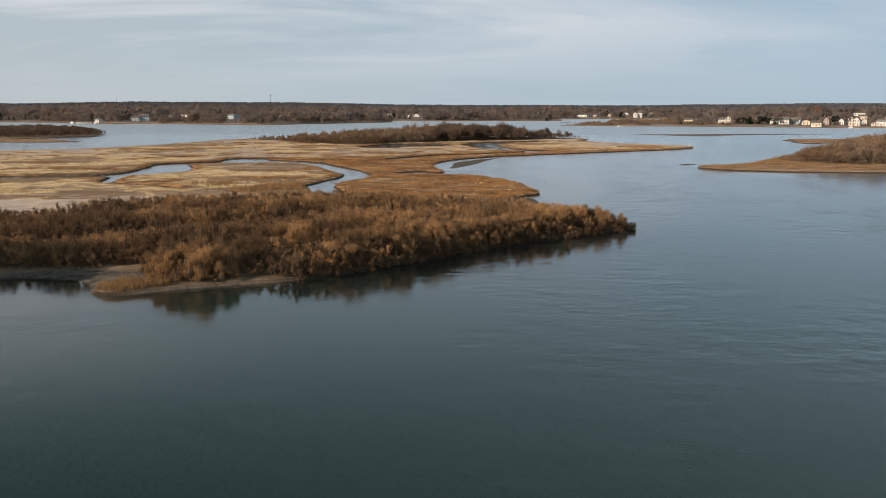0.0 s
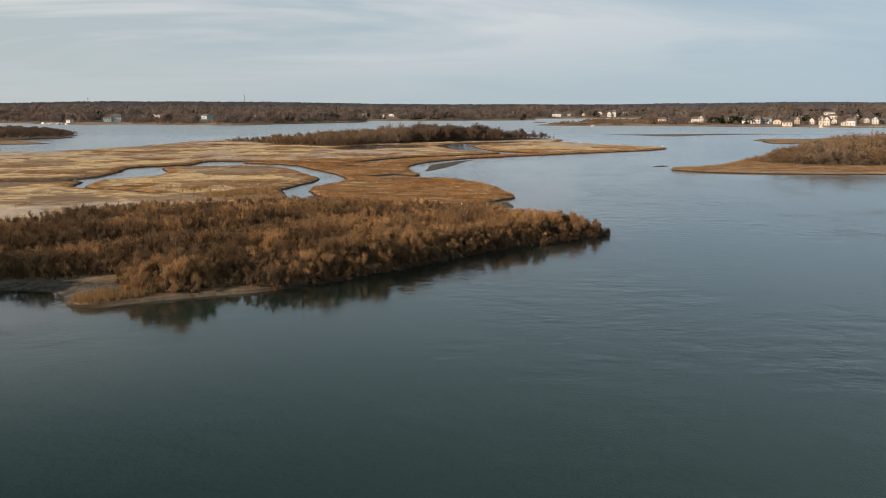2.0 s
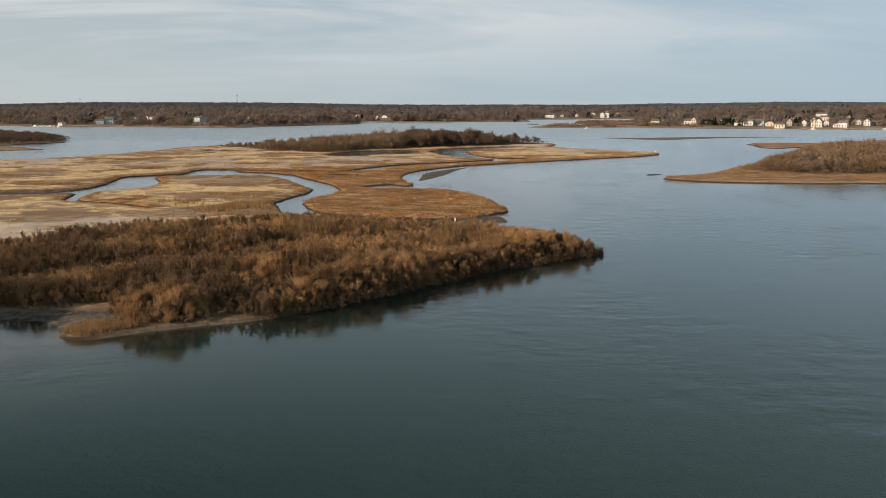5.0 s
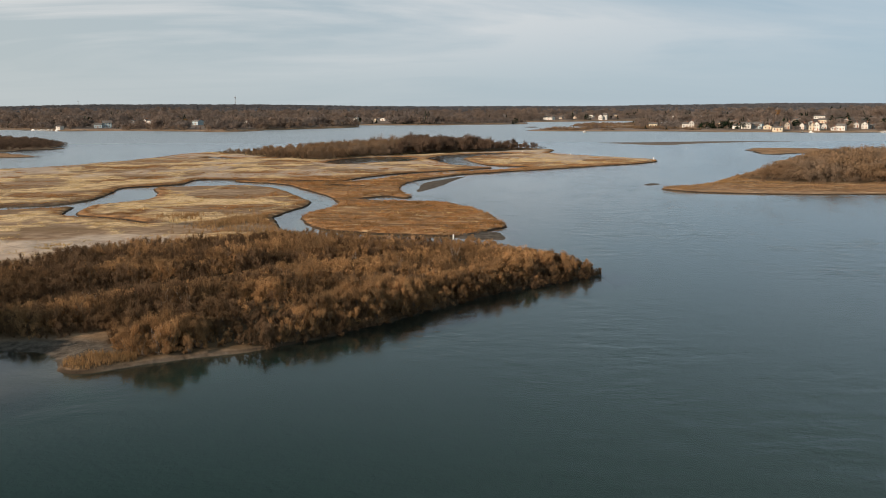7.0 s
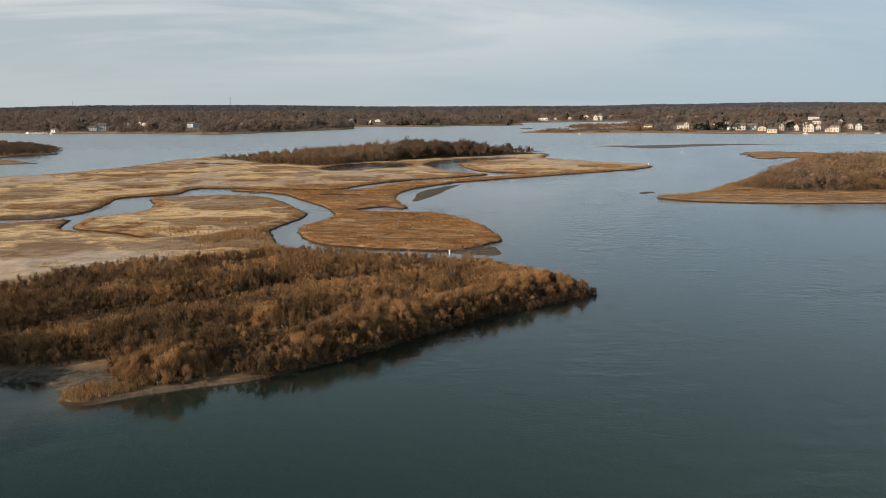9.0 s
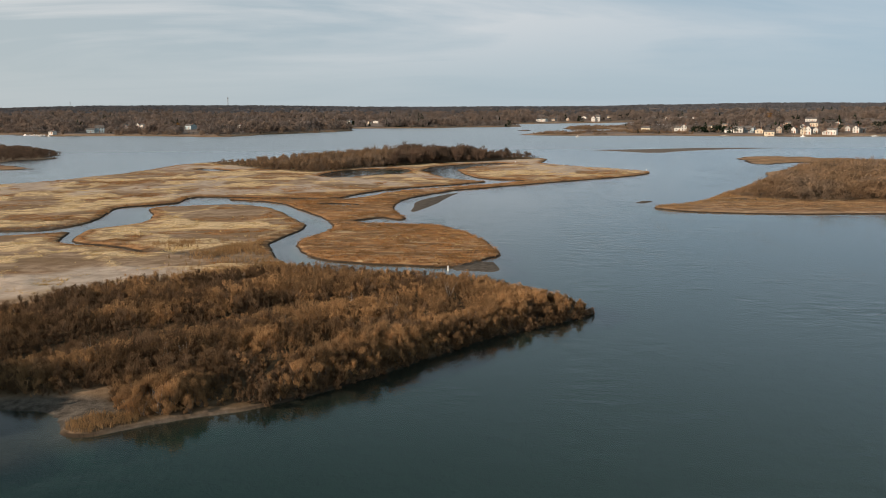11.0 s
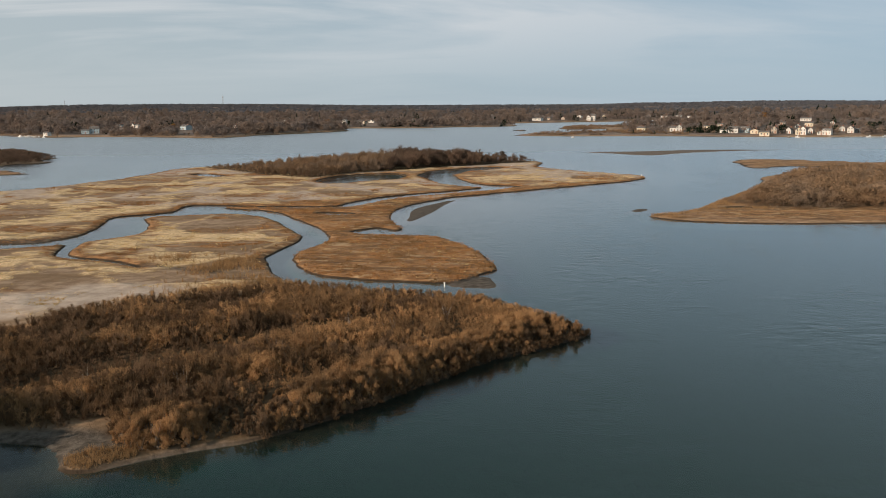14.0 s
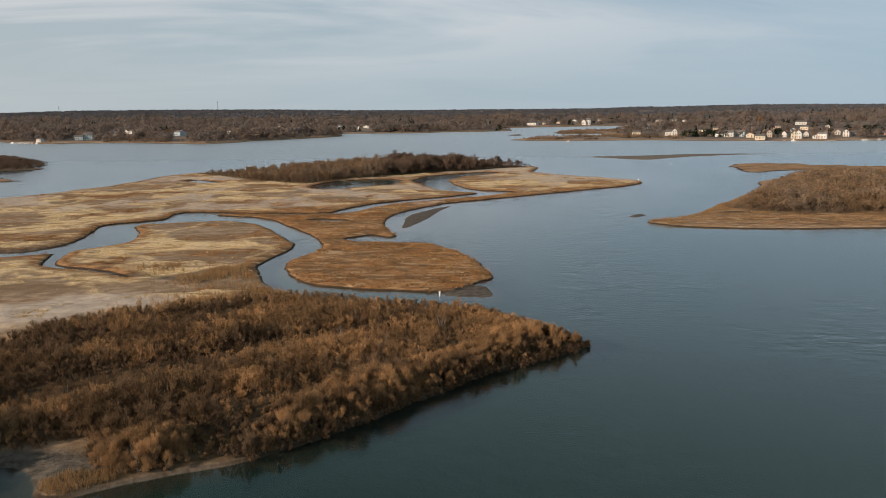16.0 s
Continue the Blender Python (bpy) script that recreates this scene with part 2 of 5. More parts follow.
def inside(x, y, outline, reach=30.0, floor_value=-30.0):
    """Metres inside (positive) or outside (negative) an outline."""
    x, y = np.asarray(x, float), np.asarray(y, float)
    out = np.full(x.shape, floor_value)
    lo, hi = outline.min(0) - reach, outline.max(0) + reach
    near = (x > lo[0]) & (x < hi[0]) & (y > lo[1]) & (y < hi[1])
    px, py = x[near], y[near]
    best, odd = np.full(px.shape, 1e12), np.zeros(px.shape, bool)
    for (ax, ay), (bx, by) in zip(outline, np.roll(outline, -1, 0)):
        dx, dy = bx - ax, by - ay
        k = np.clip(((px - ax) * dx + (py - ay) * dy) / (dx * dx + dy * dy + 1e-12), 0, 1)
        best = np.minimum(best, (px - ax - k * dx) ** 2 + (py - ay - k * dy) ** 2)
        cross = (ay > py) != (by > py)
        if dy:
            odd ^= cross & (px < ax + (py - ay) * dx / dy)
    out[near] = np.where(odd, 1, -1) * np.sqrt(best)
    return out


def off_channel(x, y, line):
    """Metres outside a channel of changing width."""
    best = np.full(np.shape(x), 60.0)
    for (ax, ay, ar), (bx, by, br) in zip(line, line[1:]):
        near = (x > min(ax, bx) - 30) & (x < max(ax, bx) + 30) & (y > min(ay, by) - 30) & (y < max(ay, by) + 30)
        px, py = x[near], y[near]
        dx, dy = bx - ax, by - ay
        k = np.clip(((px - ax) * dx + (py - ay) * dy) / (dx * dx + dy * dy), 0, 1)
        best[near] = np.minimum(best[near], np.hypot(px - ax - k * dx, py - ay - k * dy) - (ar + k * (br - ar)))
    return best


OUTLINE = {
    "south": rounded(SOUTH_SHORE + [(x * 0.991, y * 0.991) for x, y in CREEK_SOUTH]), "north": rounded(CREEK_NORTH + SPIT_SHORE + NORTH_BACK), "east": rounded(EAST_ISLE), "east_spit": rounded(EAST_SPIT),
    "west": rounded(WEST_ISLE), "west_grass": rounded(WEST_GRASS), "far": rounded(FAR_SHORE, 3), "house": rounded(HOUSE_SHORE, 3), "islet": rounded(ISLET), "skerry": rounded(SKERRY),
    "bar": rounded(SAND_BAR), "cove": rounded(COVE_BAR), "mouth": rounded(MOUTH_BAR), "mud": rounded(MUD_BAR), "pond": rounded(POND),
}


def smooth(a, b, v):
    k = np.clip((v - a) / (b - a), 0, 1)
    return k * k * (3 - 2 * k)


def land(x, y):
    """Metres inside each piece of land, with uneven edges; channels and ponds are cut out."""
    x, y = np.asarray(x, float), np.asarray(y, float)
    wobble = 0.9 * (grain(x, y, 3.2, 5, 3) - 0.5) + 1.6 * (grain(x, y, 11, 6, 2) - 0.5) * smooth(120, 260, y)
    d = {}
    for key, outline in OUTLINE.items():
        d[key] = inside(x, y, outline, 120.0 if key in ("far", "house") else 30.0, -120.0 if key in ("far", "house") else -30.0)
    for key in ("far", "house"):
        d[key] = d[key] + 22 * (grain(x, y, 60, 8, 3) - 0.5)
    for key in ("south", "north", "east", "east_spit", "west", "west_grass"):
        d[key] = d[key] + wobble
    cut = -d["pond"] + wobble
    for line in CHANNELS:
        cut = np.minimum(cut, off_channel(x, y, line) + 0.6 * wobble)
    for key in ("south", "north", "east"):
        d[key] = np.minimum(d[key], cut)
    return d


def height(x, y, d=None):
    """The ground's height over the water."""
    x, y = np.asarray(x, float), np.asarray(y, float)
    d = land(x, y) if d is None else d
    low = np.maximum.reduce([d[k] for k in ("south", "north", "east", "east_spit", "west", "west_grass")])
    # marsh: steep peat bank, then nearly flat
    marsh = np.where(low > 0, 0.42 * smooth(0, 0.9, low) + 0.22 * (grain(x, y, 9, 2) - 0.35) * smooth(0.5, 4, low), 0.8 * low)
    marsh = marsh + 0.5 * smooth(3, 12, d["south"]) * smooth(150, 125, y) * grain(x, y, 14, 3) + 0.5 * smooth(4, 18, d["east"]) * smooth(245, 262, y)
    beach = smooth(6.0, 2.0, np.hypot((x + 35) / 1.6, (y - 73.5) / 1.0))
    marsh = np.where(low > -8, marsh * (1 - beach) + np.where(low > 0, np.minimum(0.13 * low, 0.5), 0.6 * low) * beach, marsh)
    # muddy shallows in front of the little beach
    shelf = smooth(1.25, 0.7, np.hypot((x + 41) / 13, (y - 66.5) / 9.5))
    marsh = np.where(marsh < -0.12, marsh * (1 - shelf) + (-0.12 + 0.1 * np.maximum(marsh, -2.0)) * shelf, marsh)
    flats = np.maximum.reduce([np.where(d[k] > 0, np.minimum(slope * d[k], top), 0.3 * d[k]) for k, slope, top in (
        ("bar", 0.016, 0.2), ("cove", 0.04, 0.13), ("mouth", 0.06, 0.12), ("mud", 0.06, 0.1), ("islet", 0.06, 1.2), ("skerry", 0.05, 0.5))])
    far = np.maximum(d["far"], d["house"])
    rise = 0.05 * np.clip(d["house"], 0, 30) + 9 * smooth(30, 330, d["house"]) * smooth(230, 330, x) + 1.4 * smooth(0, 12, d["far"]) + 4 * smooth(20, 220, d["far"])
    hills = np.interp(x, *RIDGE) * smooth(1300, 4300, y + 0.1 * np.abs(x)) * (0.94 + 0.12 * grain(x, y, 700, 4, 2)) * smooth(4880, 4500, y)
    hills = hills + 9 * (grain(x, y, 420, 9, 2) - 0.4) * smooth(60, 500, far) * smooth(1000, 1600, y) * smooth(4300, 3000, y)
    dry = np.where(far > 0, 0.6 * smooth(0, 8, far) + rise + np.maximum(hills, 0), 0.1 * far)
    bed = np.maximum.reduce([marsh, flats, dry])
    return np.maximum(bed, -1.6)


# ---- materials ----
class Shade:
    """A small builder for node materials."""

    def __init__(self, name):
        self.mat = bpy.data.materials.new(name)
        self.mat.use_nodes = True
        self.tree = self.mat.node_tree
        self.tree.nodes.clear()
        self.out = self.tree.nodes.new("ShaderNodeOutputMaterial")
        self.place = self.tree.nodes.new("ShaderNodeNewGeometry").outputs["Position"]

    def link(self, a, b):
        self.tree.links.new(a, b)

    def add(self, kind, **settings):
        return node(self.tree, kind, **settings)

    def noise(self, size, detail=4.0, rough=0.55, stretch=(1, 1, 1), where=None):
        m = self.add("ShaderNodeMapping")
        m.inputs["Scale"].default_value = stretch
        self.link(where or self.place, m.inputs[0])
        n = self.add("ShaderNodeTexNoise", Scale=1.0 / size, Detail=detail, Roughness=rough)
        self.link(m.outputs[0], n.inputs["Vector"])
        return n.outputs["Fac"]

    def span(self, value, a, b, lo=0.0, hi=1.0):
        n = self.add("ShaderNodeMapRange")
        n.interpolation_type = "SMOOTHSTEP"
        for key, v in zip(("From Min", "From Max", "To Min", "To Max"), (a, b, lo, hi)):
            n.inputs[key].default_value = v
        self.link(value, n.inputs["Value"])
        return n.outputs[0]

    def math(self, how, a, b):
        n = self.add("ShaderNodeMath")
        n.operation = how
        for k, v in enumerate((a, b)):
            if isinstance(v, (int, float)):
                n.inputs[k].default_value = v
            else:
                self.link(v, n.inputs[k])
        return n.outputs[0]

    def mix(self, k, a, b):
        n = self.add("ShaderNodeMix")
        n.data_type = "RGBA"
        if isinstance(k, (int, float)):
            n.inputs[0].default_value = k
        else:
            self.link(k, n.inputs[0])
        for slot, v in ((6, a), (7, b)):
            if isinstance(v, tuple):
                n.inputs[slot].default_value = (*v, 1)
            else:
                self.link(v, n.inputs[slot])
        return n.outputs[2]

    def bump(self, value, strength, metres):
        n = self.add("ShaderNodeBump", Strength=strength, Distance=metres)
        self.link(value, n.inputs["Height"])
        return n.outputs[0]

    def surface(self, colour, rough=0.85, normal=None, metal=0.0, gloss=0.3):
        b = self.add("ShaderNodeBsdfPrincipled", Roughness=rough, Metallic=metal)
        b.inputs["Specular IOR Level"].default_value = gloss
        if isinstance(colour, tuple):
            b.inputs["Base Color"].default_value = (*colour, 1)
        else:
            self.link(colour, b.inputs["Base Color"])
        if normal:
            self.link(normal, b.inputs["Normal"])
        self.link(b.outputs[0], self.out.inputs[0])
        return b


def ground_material():
    s = Shade("marsh_ground")
    cover = s.add("ShaderNodeVertexColor")
    cover.layer_name = "cover"
    parts_of = s.add("ShaderNodeSeparateColor")
    s.link(cover.outputs["Color"], parts_of.inputs[0])
    sand_k, rust_k, wood_k = parts_of.outputs
    more = s.add("ShaderNodeVertexColor")
    more.layer_name = "wear"
    worn = s.add("ShaderNodeSeparateColor")
    s.link(more.outputs["Color"], worn.inputs[0])
    gold_k, mud_k, brush_k = worn.outputs
    fine, mid, wide = s.noise(0.35, 5, 0.65), s.noise(2.2, 5, 0.6), s.noise(17, 4)
    level = s.add("ShaderNodeSeparateXYZ")
    s.link(s.place, level.inputs[0])
    z = level.outputs["Z"]
    thatch = s.mix(s.span(mid, 0.35, 0.65), (0.255, 0.172, 0.112), (0.41, 0.295, 0.2))
    thatch = s.mix(s.span(s.noise(15, 5, 0.65, (0.55, 1.1, 1)), 0.42, 0.6, 0, 0.75), thatch, (0.19, 0.12, 0.065))
    gold = s.mix(s.span(fine, 0.35, 0.68), (0.46, 0.31, 0.16), (0.92, 0.71, 0.44))
    gold = s.mix(s.span(s.noise(2.6, 5, 0.7, (0.4, 1.0, 1)), 0.46, 0.62, 0, 0.85), gold, (0.25, 0.16, 0.085))
    c = s.mix(gold_k, thatch, gold)
    rust = s.mix(s.span(mid, 0.32, 0.66), (0.22, 0.11, 0.05), (0.43, 0.235, 0.105))
    rust = s.mix(s.span(fine, 0.5, 0.75, 0, 0.5), rust, (0.36, 0.25, 0.13))
    rust = s.mix(s.span(s.noise(7, 5, 0.65, (0.5, 1.1, 1)), 0.44, 0.6, 0, 0.8), rust, (0.15, 0.085, 0.042))
    rust = s.mix(s.span(s.noise(2.4, 5, 0.7, (0.35, 1.0, 1)), 0.52, 0.64, 0, 0.7), rust, (0.55, 0.40, 0.24))
    rust = s.mix(s.span(s.noise(1.9, 4, 0.65, (0.35, 1.1, 1)), 0.54, 0.66, 0, 0.8), rust, (0.10, 0.058, 0.03))
    c = s.mix(rust_k, c, rust)
    sand = s.mix(s.span(mid, 0.3, 0.7), (0.41, 0.32, 0.255), (0.57, 0.465, 0.375))
    sand = s.mix(s.span(s.noise(0.12, 2, 0.7), 0.6, 0.75, 0, 0.5), sand, (0.2, 0.15, 0.1))
    c = s.mix(sand_k, c, sand)
    c = s.mix(brush_k, c, s.mix(mid, (0.06, 0.038, 0.02), (0.13, 0.085, 0.045)))
    # far wood floor lightened so that gaps keep haze's low contrast
    wood = s.mix(s.span(s.noise(11, 4, 0.65), 0.3, 0.7), (0.15, 0.12, 0.103), (0.26, 0.205, 0.17))
    wood = s.mix(s.span(s.noise(140, 3), 0.45, 0.62, 0, 0.7), wood, (0.06, 0.052, 0.048))
    c = s.mix(wood_k, c, wood)
    mud = s.mix(s.span(s.noise(1.1, 5, 0.7), 0.32, 0.68), (0.055, 0.045, 0.036), (0.15, 0.125, 0.102))
    c = s.mix(mud_k, c, mud)
    # wet peat of the cut banks
    peat = s.math("MULTIPLY", s.math("MULTIPLY", s.span(z, 0.27, 0.14), s.span(mid, 0.3, 0.55, 0.75, 1.0)), s.math("SUBTRACT", 1.0, s.math("MAXIMUM", mud_k, sand_k)))
    c = s.mix(peat, c, (0.045, 0.032, 0.022))
    # bed under water: silt over sand, then dark green depth
    c = s.mix(s.span(z, 0.03, -0.06), c, (0.034, 0.031, 0.024))
    c = s.mix(s.span(z, -0.08, -1.1), c, (0.009, 0.031, 0.027))
    s.surface(c, 0.92, s.bump(s.math("ADD", s.math("MULTIPLY", fine, 0.35), mid), 0.9, 0.25), gloss=0.15)
    return s.mat


def water_material():
    """Calm tidal water: clear surface over the bed, with wind-ruffled patches."""
    s = Shade("tidal_water")
    # catspaws: patches a few metres long, gathered in larger fields
    bend = s.add("ShaderNodeVectorMath")
    bend.operation = "ADD"
    sway = s.add("ShaderNodeTexNoise", Scale=0.035, Detail=2.0)
    s.link(s.place, sway.inputs["Vector"])
    push = s.add("ShaderNodeVectorMath")
    push.operation = "SCALE"
    push.inputs["Scale"].default_value = 9.0
    s.link(sway.outputs["Color"], push.inputs[0])
    s.link(s.place, bend.inputs[0])
    s.link(push.outputs[0], bend.inputs[1])
    bent = bend.outputs[0]
    fields = s.span(s.noise(34, 4, 0.6, (1, 0.5, 1), bent), 0.41, 0.61, 0.26, 1.0)
    paws = s.span(s.noise(7, 4, 0.7, (1, 0.6, 1)), 0.41, 0.61, 0.32, 1.0)
    ruffle = s.math("MULTIPLY", fields, paws)
    # the water in the lee of the near point lies smoother than the open reach
    spot = s.add("ShaderNodeSeparateXYZ")
    s.link(s.place, spot.inputs[0])
    lee = s.span(s.math("ADD", spot.outputs["X"], s.math("MULTIPLY", s.noise(40, 3), 40.0)), 12.0, 62.0, 0.36, 1.0)
    lee = s.math("MAXIMUM", lee, s.span(spot.outputs["Y"], 125.0, 190.0))
    calm = s.math("MULTIPLY", lee, s.span(s.noise(110, 2), 0.40, 0.58, 0.5, 1.0))
    # the wide river beyond the isles is ruffled all over
    river = s.span(spot.outputs["Y"], 330.0, 700.0)
    calm = s.math("MULTIPLY", ruffle, calm)
    calm = s.math("ADD", calm, s.math("MULTIPLY", river, s.math("MULTIPLY", s.math("SUBTRACT", 1.0, calm), 0.85)))
    waves = s.math("ADD", s.math("MULTIPLY", s.noise(0.8, 2, 0.5), 0.42), s.math("MULTIPLY", s.noise(2.4, 3, 0.55, (0.8, 1, 1), bent), 2.1))
    n = s.add("ShaderNodeBump", Distance=0.17)
    s.link(s.math("MULTIPLY", calm, 0.75), n.inputs["Strength"])
    s.link(waves, n.inputs["Height"])
    shine = s.add("ShaderNodeBsdfGlossy", Roughness=0.15)
    shine.inputs["Color"].default_value = (0.95, 0.97, 1, 1)
    s.link(n.outputs[0], shine.inputs["Normal"])
    s.link(s.math("ADD", s.span(calm, 0.05, 0.6, 0.10, 0.15), s.math("MULTIPLY", river, 0.16)), shine.inputs["Roughness"])
    clear = s.add("ShaderNodeBsdfTransparent")
    clear.inputs["Color"].default_value = (0.75, 0.92, 0.9, 1)
    edge = s.add("ShaderNodeFresnel", IOR=1.33)
    s.link(n.outputs[0], edge.inputs["Normal"])
    both = s.add("ShaderNodeMixShader")
    s.link(edge.outputs[0], both.inputs[0])
    s.link(clear.outputs[0], both.inputs[1])
    s.link(shine.outputs[0], both.inputs[2])
    s.link(both.outputs[0], s.out.inputs[0])
    return s.mat


def leaf_material(name, dark, light, other, size=7.0, own=False, glow=0.38, share=0.4):
    """Dry foliage or twigs; colours drift from leaf to leaf, from plant to plant and over the plan."""
    s = Shade(name)
    if own:
        pick = s.add("ShaderNodeObjectInfo").outputs["Random"]
    else:
        tint = s.add("ShaderNodeAttribute")
        tint.attribute_name = "tint"
        pick = tint.outputs["Fac"]
    isle = s.add("ShaderNodeNewGeometry").outputs["Random Per Island"]
    tone = s.math("ADD", s.math("MULTIPLY", isle, 1 - share), s.math("MULTIPLY", pick, share))
    c = s.mix(tone, dark, light)
    c = s.mix(s.span(s.noise(size, 3), 0.42, 0.62), c, s.mix(tone, tuple(v * 0.55 for v in other), other))
    face = s.add("ShaderNodeBsdfDiffuse", Roughness=0.6)
    s.link(c, face.inputs["Color"])
    thin = s.add("ShaderNodeBsdfTranslucent")
    s.link(c, thin.inputs["Color"])
    both = s.add("ShaderNodeMixShader")
    both.inputs[0].default_value = glow
    s.link(face.outputs[0], both.inputs[1])
    s.link(thin.outputs[0], both.inputs[2])
    s.link(both.outputs[0], s.out.inputs[0])
    return s.mat


def plain_material(name, a, b, size=1.0, rough=0.7, gloss=0.3, metal=0.0, relief=0.02):
    s = Shade(name)
    where = s.add("ShaderNodeTexCoord").outputs["Object"]
    n = s.noise(size, 5, 0.6, where=where)
    c = s.mix(s.span(n, 0.3, 0.7), a, b)
    s.surface(c, rough, s.bump(n, 0.4, relief), metal, gloss)
    return s.mat


def glass_material():
    s = Shade("window_glass")
    s.surface((0.03, 0.04, 0.05), 0.06, gloss=0.8)
    return s.mat


GROUND, WATER, GLASS = ground_material(), water_material(), glass_material()
TAWNY = leaf_material("tawny_leaves", (0.115, 0.068, 0.036), (0.66, 0.40, 0.195), (0.33, 0.205, 0.11), own=True, glow=0.36, share=0.62)
TAWNY_MASS = leaf_material("tawny_leaf_mass", (0.115, 0.068, 0.036), (0.66, 0.40, 0.195), (0.33, 0.205, 0.11), glow=0.36, share=0.62)
GREYED = leaf_material("grey_brown_twigs", (0.066, 0.043, 0.028), (0.34, 0.222, 0.135), (0.19, 0.12, 0.068), own=True, glow=0.36, share=0.62)
GREYED_MASS = leaf_material("grey_brown_twig_mass", (0.066, 0.043, 0.028), (0.34, 0.222, 0.135), (0.19, 0.12, 0.068), glow=0.36, share=0.62)
BARK = plain_material("grey_bark", (0.10, 0.075, 0.055), (0.21, 0.17, 0.13), 0.2)
BLEACHED = plain_material("bleached_wood", (0.36, 0.31, 0.26), (0.55, 0.50, 0.43), 0.2)
STRAW = leaf_material("straw_grass", (0.42, 0.28, 0.13), (0.92, 0.72, 0.38), (0.66, 0.47, 0.22), 9, glow=0.35)
RUST = leaf_material("rust_cordgrass", (0.27, 0.132, 0.055), (0.60, 0.33, 0.138), (0.35, 0.20, 0.092), 6, glow=0.35)
REED = leaf_material("tan_reeds", (0.24, 0.14, 0.066), (0.54, 0.35, 0.18), (0.40, 0.255, 0.125), 6, glow=0.35)
ISLE_WOOD = leaf_material("bare_wood_crowns", (0.07, 0.048, 0.036), (0.28, 0.19, 0.135), (0.18, 0.128, 0.095), 18, share=0.5)
EAST_WOOD = leaf_material("rusty_scrub_crowns", (0.17, 0.112, 0.07), (0.40, 0.265, 0.16), (0.34, 0.25, 0.18), 15, share=0.8, glow=0.45)
# dark tone raised and range narrowed: haze painted into the far crowns
HAZY_FAR_WOOD = leaf_material("hazy_far_crowns", (0.17, 0.134, 0.117), (0.31, 0.236, 0.187), (0.28, 0.237, 0.215), 70, share=0.9, glow=0.5)
FAR_WOOD_OWN = leaf_material("shore_tree_crown", (0.15, 0.11, 0.088), (0.40, 0.295, 0.215), (0.29, 0.215, 0.165), 40, own=True, share=0.8)
# hill crowns lean to blue-grey: distance haze is put into the colour
HAZY_HILL_WOOD = leaf_material("hazy_hill_crowns", (0.12, 0.122, 0.138), (0.185, 0.172, 0.17), (0.19, 0.195, 0.222), 300, share=0.9, glow=0.45)
NEEDLES = leaf_material("evergreen_needles", (0.012, 0.020, 0.012), (0.035, 0.048, 0.028), (0.02, 0.03, 0.02), 20, glow=0.1)
RUSSET = leaf_material("russet_oak_leaves", (0.20, 0.10, 0.04), (0.48, 0.28, 0.12), (0.38, 0.22, 0.09), 20)
WHITE_PAINT = plain_material("white_clapboard", (0.46, 0.45, 0.425), (0.60, 0.585, 0.55), 3.0, 0.6)
CREAM_PAINT = plain_material("cream_clapboard", (0.50, 0.43, 0.32), (0.60, 0.53, 0.41), 3.0, 0.6)
BLUE_PAINT = plain_material("pale_blue_clapboard", (0.28, 0.37, 0.42), (0.38, 0.46, 0.50), 3.0, 0.6)
SHINGLE = plain_material("weathered_shingle", (0.30, 0.25, 0.20), (0.42, 0.36, 0.30), 2.0, 0.85)
ROOFING = plain_material("grey_roof_shingle", (0.09, 0.085, 0.08), (0.18, 0.165, 0.155), 1.5, 0.85)
BRICK = plain_material("chimney_brick", (0.22, 0.10, 0.07), (0.34, 0.17, 0.12), 0.6, 0.9)
PLANK = plain_material("grey_dock_plank", (0.34, 0.31, 0.27), (0.50, 0.47, 0.42), 1.0, 0.85)
HULL = plain_material("white_boat_hull", (0.50, 0.50, 0.50), (0.62, 0.62, 0.61), 2.0, 0.3, 0.5)
STEEL = plain_material("galvanised_steel", (0.20, 0.20, 0.21), (0.30, 0.30, 0.31), 2.0, 0.5, 0.5, 0.7)
POST_WHITE = plain_material("white_post_paint", (0.74, 0.74, 0.72), (0.85, 0.85, 0.83), 0.2, 0.6)


# ---- meshes from arrays ----
def mesh_of(name, verts, faces, material, smooth_faces=False):
    """A mesh from an array of corners and an array of faces with one number of corners."""
    me = bpy.data.meshes.new(name)
    verts, faces = np.asarray(verts, np.float32), np.asarray(faces, np.int32)
    me.vertices.add(len(verts))
    me.vertices.foreach_set("co", verts.ravel())
    me.loops.add(faces.size)
    me.loops.foreach_set("vertex_index", faces.ravel())
    me.polygons.add(len(faces))
    me.polygons.foreach_set("loop_start", np.arange(0, faces.size, faces.shape[1], dtype=np.int32))
    if smooth_faces:
        me.polygons.foreach_set("use_smooth", np.ones(len(faces), bool))
    me.materials.append(material)
    me.update(calc_edges=True)
    return me


def spread(lo, hi, first, last):
    """Grid lines from lo to hi whose steps grow from first to last."""
    n = max(2, int((hi - lo) / ((first + last) / 2)))
    steps = np.geomspace(first, last, n)
    return lo + np.concatenate([[0], np.cumsum(steps)]) * (hi - lo) / steps.sum()


